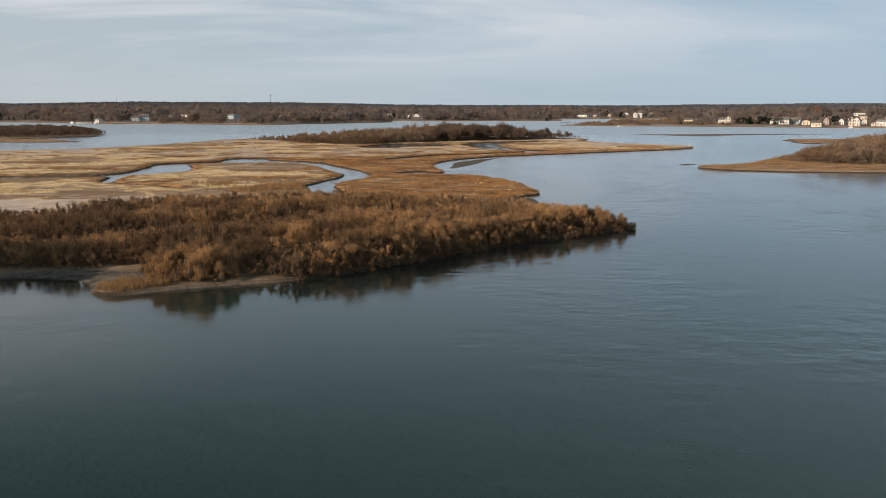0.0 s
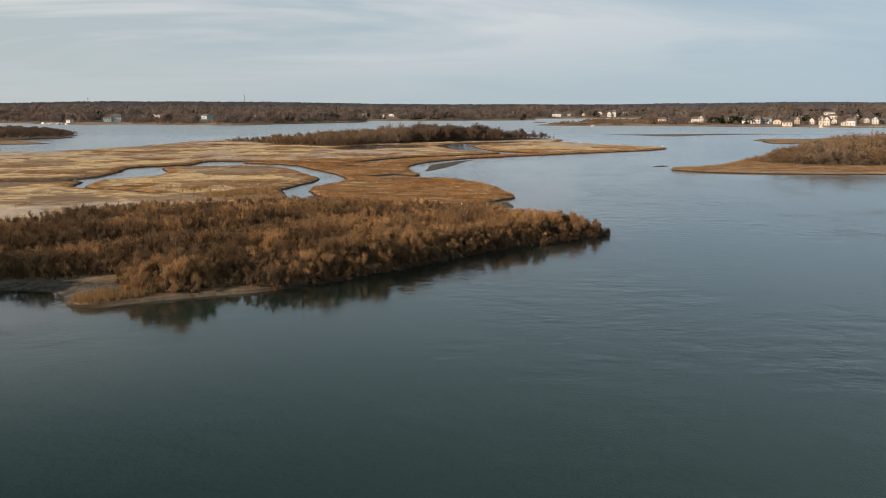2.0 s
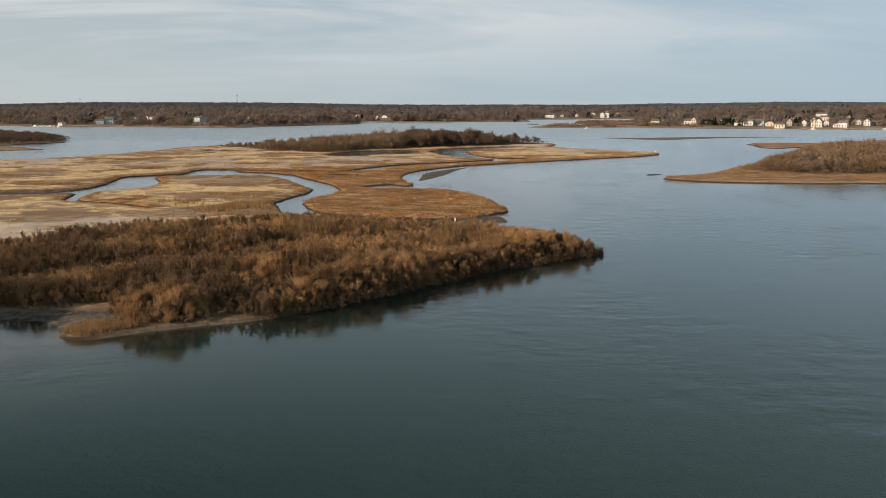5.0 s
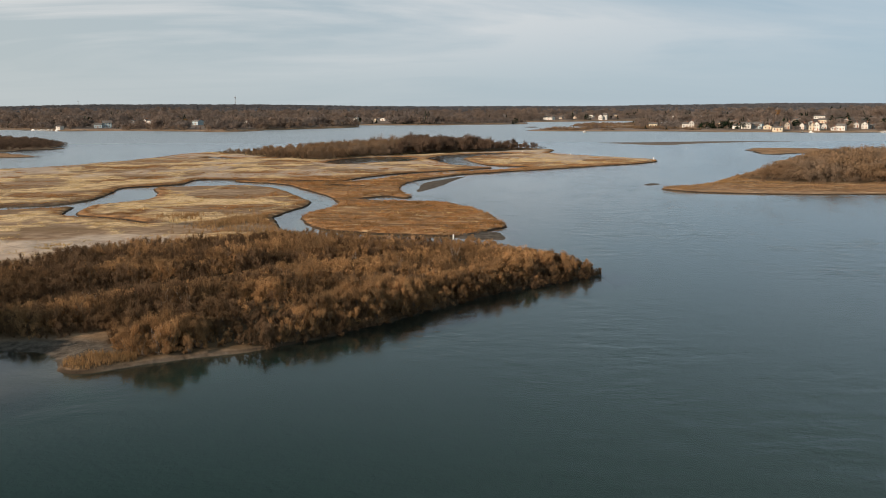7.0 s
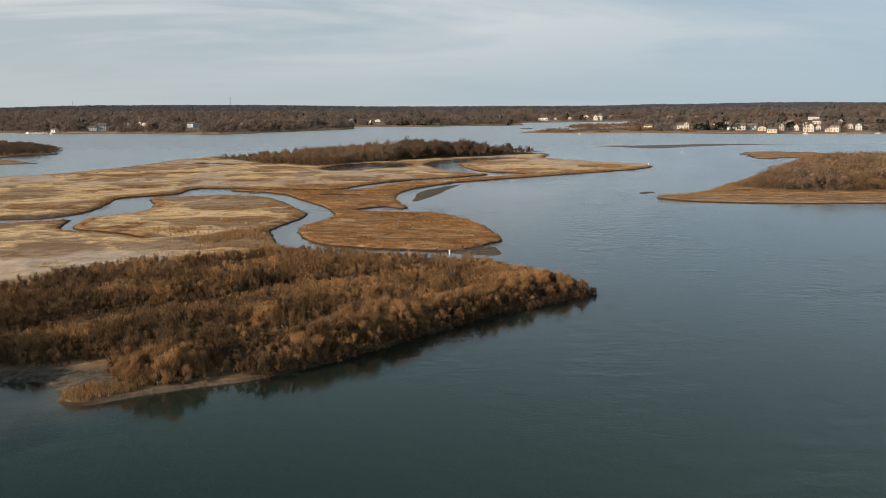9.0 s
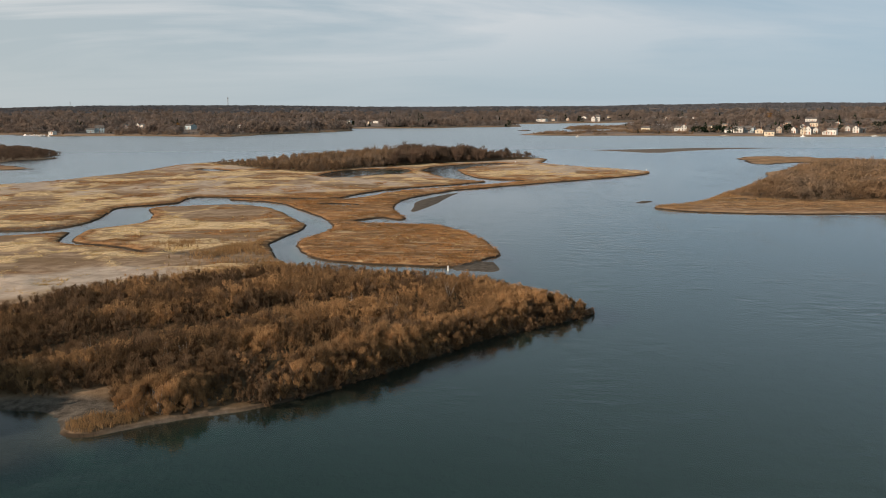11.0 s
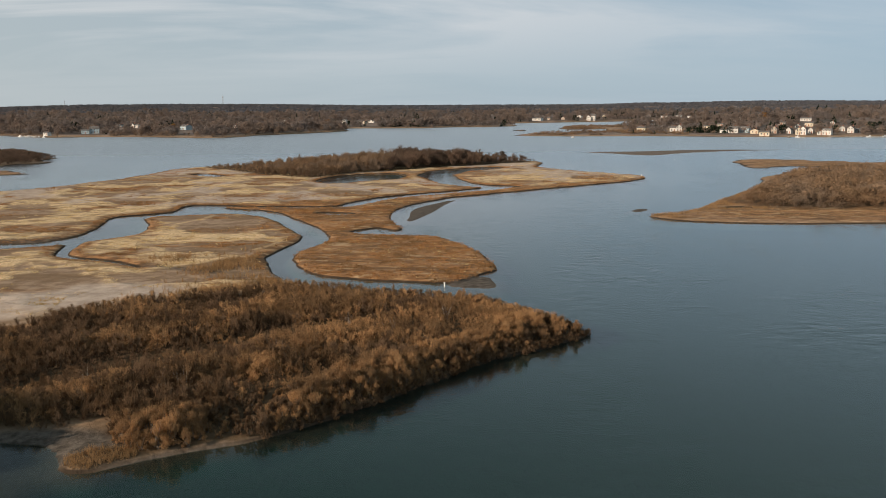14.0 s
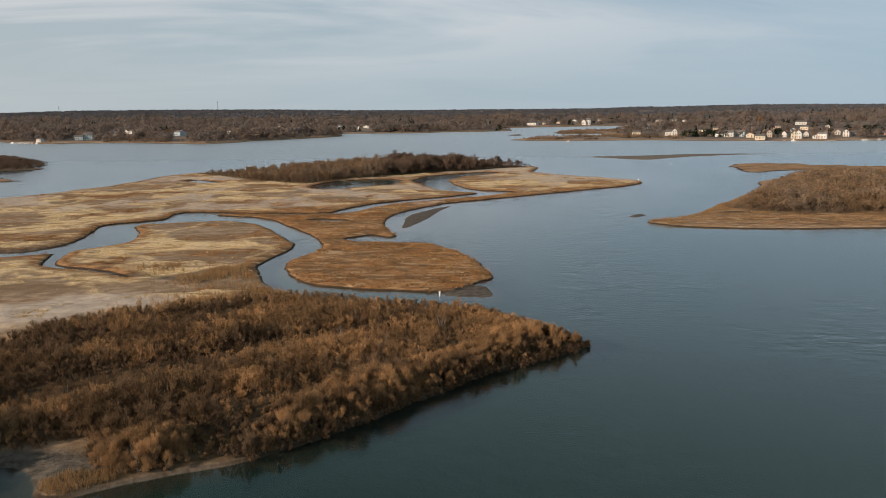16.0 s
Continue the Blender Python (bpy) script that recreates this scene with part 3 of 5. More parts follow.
def build_ground():
    xs = np.concatenate([-spread(150, 4900, 1.6, 260)[::-1], np.arange(-149.2, 129.9, 0.85), spread(131, 4900, 0.9, 260)])
    ys = np.concatenate([-spread(-50, 4900, 8, 400)[::-1], spread(54, 150, 0.55, 0.75)[:-1], spread(150, 520, 0.75, 2.6)[:-1], spread(520, 1250, 2.2, 8)[:-1], spread(1250, 4900, 10, 90)])
    X, Y = np.meshgrid(xs, ys)
    x, y = X.ravel(), Y.ravel()
    d = land(x, y)
    z = height(x, y, d)
    gold = gold_patch(x, y, d)
    crest = 1 - np.abs(2 * grain(x * 0.55 + 3 * grain(x, y, 9, 48, 2), y * 0.9, 3.4, 44, 2) - 1)
    z = z + gold * 0.55 * np.maximum(crest - 0.6, 0) + 0.3 * gold * np.maximum(grain(x, y, 2.2, 49, 1) - 0.4, 0)
    nx, ny = len(xs), len(ys)
    i = (np.arange(ny - 1)[:, None] * nx + np.arange(nx - 1)[None]).ravel()
    me = mesh_of("ground", np.stack([x, y, z], 1), np.stack([i, i + 1, i + nx + 1, i + nx], 1), GROUND, True)
    far = np.maximum(d["far"], d["house"])
    lawn = smooth(0.5, 0.62, grain(x, y, 60, 21, 2)) * smooth(4, 12, d["house"]) * smooth(160, 90, d["house"])
    wood = smooth(4, 22, far) * (1 - 0.8 * lawn)
    rust = rust_patch(x, y, d, gold)
    plain = smooth(-3, 3, inside(x, y, rounded(PLAIN)) + 5 * (grain(x, y, 6, 36) - 0.5))
    open_sand = smooth(0.53, 0.61, grain(x, y * 0.6, 19, 37)) * (d["north"] > 2) * smooth(255, 275, y) * 0.8
    open_sand = np.maximum(open_sand, 0.85 * smooth(3.0, -3.0, off_channel(x, y, SPIT_SAND) + 6 * (grain(x * 0.5, y, 9, 53) - 0.5)) * (d["north"] > 1))
    # the beach takes the dark mud tone: damp sand plus shade painted in
    beach = smooth(1.5, -0.5, np.hypot((x + 34.5) / 7.5, (y - 73.8) / 4.0) * 4 - 4)
    sand = np.maximum.reduce([plain, 0.12 * beach * (d["south"] > -6), open_sand, smooth(-1, 2, d["bar"])])
    point = smooth(-0.5, 0.3, d["south"]) * smooth(141, 132, y) * smooth(-32, -26, x)
    mud = np.maximum.reduce([smooth(-1, 0.3, d[k]) for k in ("cove", "mouth", "mud")] + [0.85 * smooth(-2, 3, d["bar"]), beach * (d["south"] > -6),
        0.9 * np.exp(-(((x + 84) / 11) ** 2) - ((y - 194) / 11) ** 2) * smooth(8, 3, d["north"]) * (d["north"] > -1),
        0.7 * smooth(1.6, 0.4, off_channel(x, y, [(-50.9, 163.8, 0.5), (-42.6, 159.1, 0.5), (-35.8, 155.6, 0.3)]))])
    brush = smooth(0, 3, inside(x, y, rounded(THICKET)) + 2 * (grain(x, y, 5, 38) - 0.5)) * (1 - beach)
    brush = np.maximum(brush, point * (0.8 + 0.2 * grain(x, y, 2.5, 39)) * (1 - plain))
    # a bare lip of sand and wrack along the point's shore
    lip = smooth(0.7, 0.25, d["south"]) * smooth(-28, -25, x) * smooth(-12, -18, x) * (y < 100)
    brush = brush * (1 - lip)
    mud = np.maximum(mud, 0.95 * lip)
    brush = np.maximum(brush, smooth(0, 4, inside(x, y, rounded(ISLE_TREES))))
    brush = np.maximum(brush, smooth(-3, 12, inside(x, y, rounded(EAST_TREES)) + 6 * (grain(x, y, 7, 47) - 0.5)))
    for name, columns in (("cover", (sand, rust, wood)), ("wear", (gold, mud, brush))):
        layer = me.color_attributes.new(name, "FLOAT_COLOR", "POINT")
        layer.data.foreach_set("color", np.stack([*columns, np.ones_like(x)], 1).astype(np.float32).ravel())
    tagged(new("ground", me), "tidal marsh with straw grass, sand and wooded hills behind", "ground", kind="structure")


SPIT_SAND = [(30, 377, 3), (41, 387, 5), (64, 388, 6), (77, 380, 5), (87, 368, 2)]
PLAIN = [(-148.2, 118.6), (-65.2, 120.2), (-54.8, 121.7), (-46.4, 130.3), (-38.1, 136.8), (-38, 141.8), (-42.1, 145.1), (-50.3, 146.6), (-57.6, 145.1), (-67.1, 138.7), (-147.6, 141.8)]
THICKET = [
    (-172, 79.1), (-126.9, 64.7), (-72.5, 51.6), (-58.7, 53.3), (-52.3, 58.8), (-49.1, 66.4), (-47.3, 73.5), (-43.8, 76.8), (-40.7, 77.1), (-34.5, 77.7), (-30.4, 79.7), (-28.4, 76.8), (-26.4, 73), (-23.3, 72.1), (-20.8, 72.8), (-15.7, 74.9), (-9.9, 79.7), (-1.7, 88.2), (8.4, 99.8), (14.2, 104.4),
    (19.9, 109.5), (18.8, 112.5), (16.6, 117.2), (12.7, 122.7), (10, 127.8), (6.1, 130.6), (-4.1, 134.6), (-11.7, 138.1), (-17.7, 140.4), (-23.8, 138.8), (-29.9, 134.8), (-38.1, 130.8), (-44.3, 126.6), (-51.7, 119), (-61.2, 111.9), (-171.2, 109.2),
]
ISLE_TREES = [(-106.5, 439.4), (-94.2, 425.6), (-73.9, 396), (-57.8, 379.8), (-44.8, 369), (-37.7, 379.2), (-29.7, 391.9), (-12, 407.3), (4.5, 424.5), (24.3, 437.8), (43.7, 455.3), (59.9, 466.8), (55.4, 476.6), (39.1, 490.9), (1.9, 494.9), (-36.7, 487.2), (-75, 466.5), (-100, 448.7)]
EAST_TREES = [(88.5, 264), (91, 254), (97, 247), (104, 242), (116, 240.5), (131, 239), (204.3, 232), (250.4, 268.9), (256, 338.5), (209.3, 371.9), (177.5, 377.1), (154.8, 367), (140, 352), (127, 327), (115, 305), (104, 288), (96, 274)]


def rust_patch(x, y, d, gold):
    """Where rust-brown grass grows: the low marsh, creek banks and streaks across the straw."""
    wet = np.maximum(d["north"], d["south"])
    rust = smooth(-2, 5, np.minimum.reduce([d["north"] * 8 + 4, 300 + 14 * (grain(x, y, 20, 31) - 0.5) - y + 0.6 * x, x + 44 + 10 * (grain(x, y, 14, 32) - 0.5)]))
    rust = np.maximum(rust, (0.6 + 0.4 * smooth(0.46, 0.58, grain(x * 0.5, y, 18, 33))) * smooth(0, 3, d["east"]))
    rust = np.maximum(rust, smooth(0.54, 0.63, grain(x * 0.55, y * 0.9, 15, 34, 4)) * (wet > 1) * (1 - gold) * 0.6)
    rust = np.maximum(rust, 0.75 * smooth(0, 3, np.maximum(d["east_spit"], d["west_grass"])))
    sway = 14 * (grain(x, y, 30, 45, 2) - 0.5)
    streak = smooth(0.05, 0.02, np.abs(grain(x * 0.6 + sway, y * 1.1 - sway, 18, 46, 3) - 0.47)) * (wet > 1)
    rust = np.maximum(rust, streak * (1 - smooth(0.3, 0.8, gold)))
    return np.maximum(rust, smooth(4.5, 1.5, wet + 2.5 * (grain(x, y, 5, 35) - 0.5)) * (wet > -1) * smooth(150, 165, y))


def gold_patch(x, y, d):
    """Where pale dune grass grows thickest."""
    bend = 9 * (grain(x, y, 24, 42, 2) - 0.5)
    k = np.maximum(smooth(0.55, 0.575, grain(x * 0.8 + bend, y * 0.75 - bend, 10, 41, 5)), 0.8 * smooth(0.045, 0.015, np.abs(grain(x + bend, y * 0.8, 22, 43, 3) - 0.5)))
    ok = smooth(1, 4, np.maximum(d["north"], d["south"])) * smooth(-2, -8, inside(x, y, rounded(THICKET)))
    return k * ok * (1 - 0.85 * smooth(-34, -26, x) * smooth(285, 255, y))


build_ground()
tide = mesh_of("water", [(-4900, -4900, 0), (4900, -4900, 0), (4900, 4900, 0), (-4900, 4900, 0)], [(0, 1, 2, 3)], WATER)
sea = tagged(new("water", tide), "calm dark green tidal water with ruffled streaks", "water", kind="structure")
sea.visible_shadow = False


# ---- plants ----
def ways(rng, n, lift=0.25):
    v = rng.normal(size=(n, 3))
    v[:, 2] = np.abs(v[:, 2]) * 0.9 + lift * rng.normal(size=n)
    return v / np.linalg.norm(v, axis=1)[:, None]


def crown(rng, lobes, leaves, twigs, leaf, wide, tall, low=0.45, thick=0.022, lie=0.0, shell=0.62, lobe=(0.38, 0.62)):
    """Corners of a fuzzy crown: loose triangles for leaves and thin ones for twigs, gathered in lobes. lie: how far the leaves lie along the lobe's surface."""
    a = rng.uniform(0, 2 * np.pi, lobes)
    r = wide * 0.62 * np.sqrt(rng.uniform(0, 1, lobes))
    size = wide * rng.uniform(*lobe, lobes)
    centre = np.stack([r * np.cos(a), r * np.sin(a), tall * (low + (0.92 - low) * rng.uniform(0.2, 1, lobes) * (1 - 0.35 * r / wide)) - size * 0.5], 1)
    if low < 0.15:  # shrubs are leafy to the ground
        centre[:4, 2] = tall * rng.uniform(0.05, 0.22, 4)
        centre[:4, :2] *= 1.25
    k = rng.integers(0, lobes, leaves)
    out = ways(rng, leaves)
    at = centre[k] + out * size[k, None] * rng.uniform(shell, 1.06, (leaves, 1)) * (1, 1, 0.9)
    u = rng.normal(size=(leaves, 3))
    u -= lie * out * (u * out).sum(1)[:, None]
    u /= np.linalg.norm(u, axis=1)[:, None]
    v = np.cross(u, out * lie + rng.normal(size=(leaves, 3)) * (1 - 0.75 * lie))
    v /= np.linalg.norm(v, axis=1)[:, None]
    s = leaf * rng.uniform(0.6, 1.3, (leaves, 1))
    leafs = np.stack([at + u * s, at - u * s * 0.5 + v * s * 0.7, at - u * s * 0.5 - v * s * 0.7], 1)
    k = rng.integers(0, lobes, twigs)
    way = ways(rng, twigs, 0.1) + (0, 0, 0.7)
    way /= np.linalg.norm(way, axis=1)[:, None]
    start = centre[k] + way * size[k, None] * rng.uniform(0.0, 0.5, (twigs, 1)) - (0, 0, 0.15 * tall)
    end = centre[k] + way * size[k, None] * rng.uniform(0.85, 1.35, (twigs, 1))
    side = np.cross(way, rng.normal(size=(twigs, 3)))
    side *= thick * rng.uniform(0.6, 1.4, (twigs, 1)) / np.linalg.norm(side, axis=1)[:, None]
    sticks = np.stack([start + side, start - side, end], 1)
    corners = np.concatenate([leafs, sticks]).reshape(-1, 3)
    corners[:, 2] = np.maximum(corners[:, 2], 0.04 * tall)
    return corners, centre


def stems(rng, tips, thick, foot=0.12):
    """Tapered three-sided stems from the base to points in the crown, with a bend."""
    verts, faces = [], []
    for tip in tips:
        base = np.array([*(rng.normal(size=2) * foot), -0.15])
        knee = base * 0.45 + tip * 0.55 + rng.normal(size=3) * 0.07 * np.linalg.norm(tip)
        n = len(verts)
        for p, w in ((base, thick), (knee, thick * 0.65), (tip, thick * 0.2)):
            for j in range(3):
                verts.append(p + w * np.array([math.cos(2.1 * j), math.sin(2.1 * j), 0]))
        for ring in (0, 3):
            for j in range(3):
                a, b = n + ring + j, n + ring + (j + 1) % 3
                faces += [(a, b, b + 3), (a, b + 3, a + 3)]
    return np.array(verts), np.array(faces)


def loose(corners):
    return np.arange(len(corners)).reshape(-1, 3)


def strewn(shapes, places, scales, rng, squash=0.18):
    """Many turned and scaled copies of the shapes' corners in one array, and a value of each plant's own."""
    out, tints = [], []
    turn = rng.uniform(0, 2 * np.pi, len(places))
    which = rng.integers(0, len(shapes), len(places))
    for k, shape in enumerate(shapes):
        m = which == k
        c, s = np.cos(turn[m])[:, None], np.sin(turn[m])[:, None]
        sx = (scales[m] * rng.uniform(1 - squash, 1 + squash, m.sum()))[:, None]
        p = np.stack([sx * (c * shape[None, :, 0] - s * shape[None, :, 1]), sx * (s * shape[None, :, 0] + c * shape[None, :, 1]), scales[m][:, None] * shape[None, :, 2]], 2)
        out.append((p + places[m][:, None, :]).reshape(-1, 3))
        tints.append(np.repeat(rng.uniform(0, 1, m.sum()), len(shape)))
    return np.concatenate(out), np.concatenate(tints)


def stuff(name, made, material, label, category):
    corners, tints = made
    me = mesh_of(name, corners, loose(corners), material)
    me.attributes.new("tint", "FLOAT", "POINT").data.foreach_set("value", tints.astype(np.float32))
    return tagged(new(name, me), label, category, kind="stuff")


def part(name, data, parent, label=""):
    ob = new(name, data)
    ob.parent = parent
    return tagged(ob, label)


def scatter(rng, outline, step, margin=0.3):
    """Uneven points of about one per step squared inside an outline, and their depth inside it."""
    lo, hi = outline.min(0), outline.max(0)
    X, Y = np.meshgrid(np.arange(lo[0], hi[0], step), np.arange(lo[1], hi[1], step))
    x, y = X.ravel() + rng.uniform(-0.48, 0.48, X.size) * step, Y.ravel() + rng.uniform(-0.48, 0.48, X.size) * step
    d = inside(x, y, outline)
    ok = d > margin
    return x[ok], y[ok], d[ok]


def grounded(x, y, sink=0.03):
    return np.stack([x, y, height(x, y) - sink], 1)


# hollows between the shrubs and the ridges that they form: x, y, half width
GAPS = [
    [(-19, 131, 1.0), (-24, 129.5, 1.8), (-30, 126.5, 2.2), (-36, 122.5, 1.2)], [(-22, 104.5, 1.2), (-26, 102, 2.2), (-33, 98.5, 2.6), (-38, 94.5, 2.4), (-42, 87, 1.6)],
    [(-5, 118, 0.8), (-9.9, 115, 1.8), (-14.4, 111.6, 2.4), (-19, 109.2, 2.0), (-23, 107, 1.2)], [(-14.5, 85.5, 1.2), (-16.5, 81, 2.0), (-18, 76, 1.2)],
    [(-19, 88.2, 1.4), (-14.4, 89.3, 1.6), (-10.2, 92, 1.6), (-5.5, 96.2, 1.0)], [(2, 104, 0.7), (5, 110, 1.0), (4, 118, 0.7)], [(-37, 110, 1.0), (-44, 108, 1.4)],
]
RIDGES = [
    [(-19.6, 92.5, 1.0), (-18.2, 97.5, 2.4), (-15.3, 102.5, 2.6), (-11.5, 106, 1.6)], [(-12.5, 78.2, 0.6), (-9.2, 84, 1.2), (-4.6, 90.2, 1.2), (1.3, 97.4, 1.2), (10.5, 106.5, 1.0)],
    [(-46, 117, 1.0), (-38, 118, 1.6), (-28, 118, 2.0), (-20, 120, 1.6), (-8, 124, 1.2)], [(-40, 104, 1.0), (-31.6, 107.5, 2.0), (-24, 113.2, 1.4)], [(-25.4, 72.2, 0.8), (-21.8, 73.8, 1.2)], [(-36, 83, 1.2), (-29, 88, 2.0), (-24, 93, 1.4)],
]


def thicket():
    """Dense waist- to head-high winter shrubs on the near point, tree-high where unseen: the ones by the shore singly,
    the rest as one mass.
    """
    rng = np.random.default_rng(11)
    x, y, d = scatter(rng, rounded(THICKET), 1.15)
    bank = land(x, y)["south"]
    ok = (x > -66) & ((bank > 0.6) | (x > -15) | (x < -31))
    x, y, d = x[ok], y[ok], d[ok]
    gap = np.minimum.reduce([off_channel(x, y, g) for g in GAPS])
    ridge = smooth(3.2, -0.6, np.minimum.reduce([off_channel(x, y, g) for g in RIDGES]))
    size = (0.62 + 0.5 * grain(x, y, 7, 51) + 0.34 * rng.uniform(-0.6, 1, len(x)) ** 3) * (0.56 + 0.44 * smooth(-0.6, 1.6, gap)) * (0.7 + 0.3 * smooth(0.2, 2.4, d)) * (1 + 0.36 * ridge)
    mound = np.exp(-(((x + 23.5) / 3) ** 2 + ((y - 75) / 4) ** 2))
    # out of view on the left, shrubs are enlarged to shade the beach
    size = size * (1 + 0.25 * mound) + 3.0 * smooth(-45.5, -48.2, x) * smooth(82, 72, y)
    grey = grain(x, y, 7, 52) + 0.35 * rng.uniform(-0.5, 0.5, len(x)) + 0.24 * smooth(-4, -34, x) - 0.04 - 0.08 * smooth(-8, 8, x) - 0.16 * mound - 0.2 * ridge + 0.16 * smooth(1.2, -0.8, gap) > 0.53
    places = grounded(x, y)
    order = np.argsort((y - 70) - 0.87 * (x + 25))
    near, rest = order[:300], order[300:]
    # low growth that hangs over the bank
    bx, by = rng.uniform(-15, 21.5, 12000), rng.uniform(67, 134, 12000)
    bd = land(bx, by)["south"]
    low = (bd > -0.1) & (bd < 1.2)
    bx, by = bx[low][:900], by[low][:900]
    bank_size = rng.uniform(0.22, 0.5, len(bx))
    kinds = {}
    for g, (leafy, name, label) in {False: (TAWNY, "tawny", "tawny winter shrub with dry leaves in the shore thicket"), True: (GREYED, "grey", "grey-brown bare-twigged shrub in the shore thicket")}.items():
        kinds[g] = []
        for k in range(5):
            c, tips = crown(rng, 15, 330 if g else 520, 1000 if g else 760, 0.052, 1.05, 2.4, 0.12, thick=0.012, shell=0.25, lobe=(0.24, 0.46))
            sv, sf = stems(rng, tips, 0.035)
            kinds[g].append((mesh_of("foliage", c, loose(c), leafy), mesh_of("woody_base", sv, sf, BARK), label))
    turn = rng.uniform(0, 360, len(x))
    which = rng.integers(0, 5, len(x))
    for i in near:
        foliage, wood, label = kinds[bool(grey[i])][which[i]]
        shrub = tagged(new("shrub"), label, "shrub", "shore thicket shrubs")
        shrub.matrix_world = pose(*places[i], 0, 0, turn[i]) @ Matrix.Diagonal((size[i], size[i], size[i], 1))
        part("foliage", foliage, shrub)
        part("woody_base", wood, shrub, "grey woody base")
    for g, leafy, label in ((False, TAWNY_MASS, "dense tawny winter shrubs behind the shore"), (True, GREYED_MASS, "dense grey-brown bare shrubs behind the shore")):
        m = rest[grey[rest] == g]
        shapes = [crown(rng, 14, 150 if g else 240, 250 if g else 150, 0.07, 1.05, 2.4, 0.12, thick=0.018, lie=0.35, shell=0.4, lobe=(0.26, 0.46))[0] for _ in range(8)]
        at, how_big = places[m], size[m]
        if g:
            at, how_big = np.concatenate([at, grounded(bx, by)]), np.concatenate([how_big, bank_size])
        stuff("shrub_mass", strewn(shapes, at, how_big, rng), leafy, label, "shrubs")


def dead_wood():
    """Bleached dead stems that stand out of the thicket."""
    rng = np.random.default_rng(5)
    spots = [(-33.9, 88.7), (-24.4, 87.8), (-22.8, 73.2), (-26.2, 86.9), (-9.4, 113.1), (-3.9, 108.8), (3.1, 117.3), (-16, 98.5), (-12.1, 84.2), (5, 100.4)]
    for x, y in spots:
        tips = [np.array([rng.normal() * 0.55, rng.normal() * 0.55, rng.uniform(1.4, 2.6)]) for _ in range(9)]
        verts, faces = stems(rng, tips, 0.022)
        snag = tagged(new("dead_shrub", mesh_of("dead_shrub", verts, faces, BLEACHED)), "bleached bare dead shrub standing in the thicket", "dead shrub", "dead shrubs in the thicket")
        snag.location = (x, y, float(height(np.array([x]), np.array([y]))[0]))


def tuft(rng, blades, tall, wide, thick):
    """Corners of a tuft of blades that lean outwards."""
    a = rng.uniform(0, 2 * np.pi, blades)
    foot = np.stack([np.cos(a), np.sin(a), np.zeros(blades)], 1) * (wide * 0.5 * rng.uniform(0, 1, (blades, 1)))
    tip = foot * rng.uniform(1.2, 2.4, (blades, 1)) + np.stack([rng.normal(size=blades) * 0.1 * tall, rng.normal(size=blades) * 0.1 * tall, tall * rng.uniform(0.65, 1.15, blades)], 1)
    b = rng.uniform(0, np.pi, blades)
    side = np.stack([np.cos(b), np.sin(b), np.zeros(blades)], 1) * thick
    return np.stack([foot - side, foot + side, tip], 1).reshape(-1, 3)


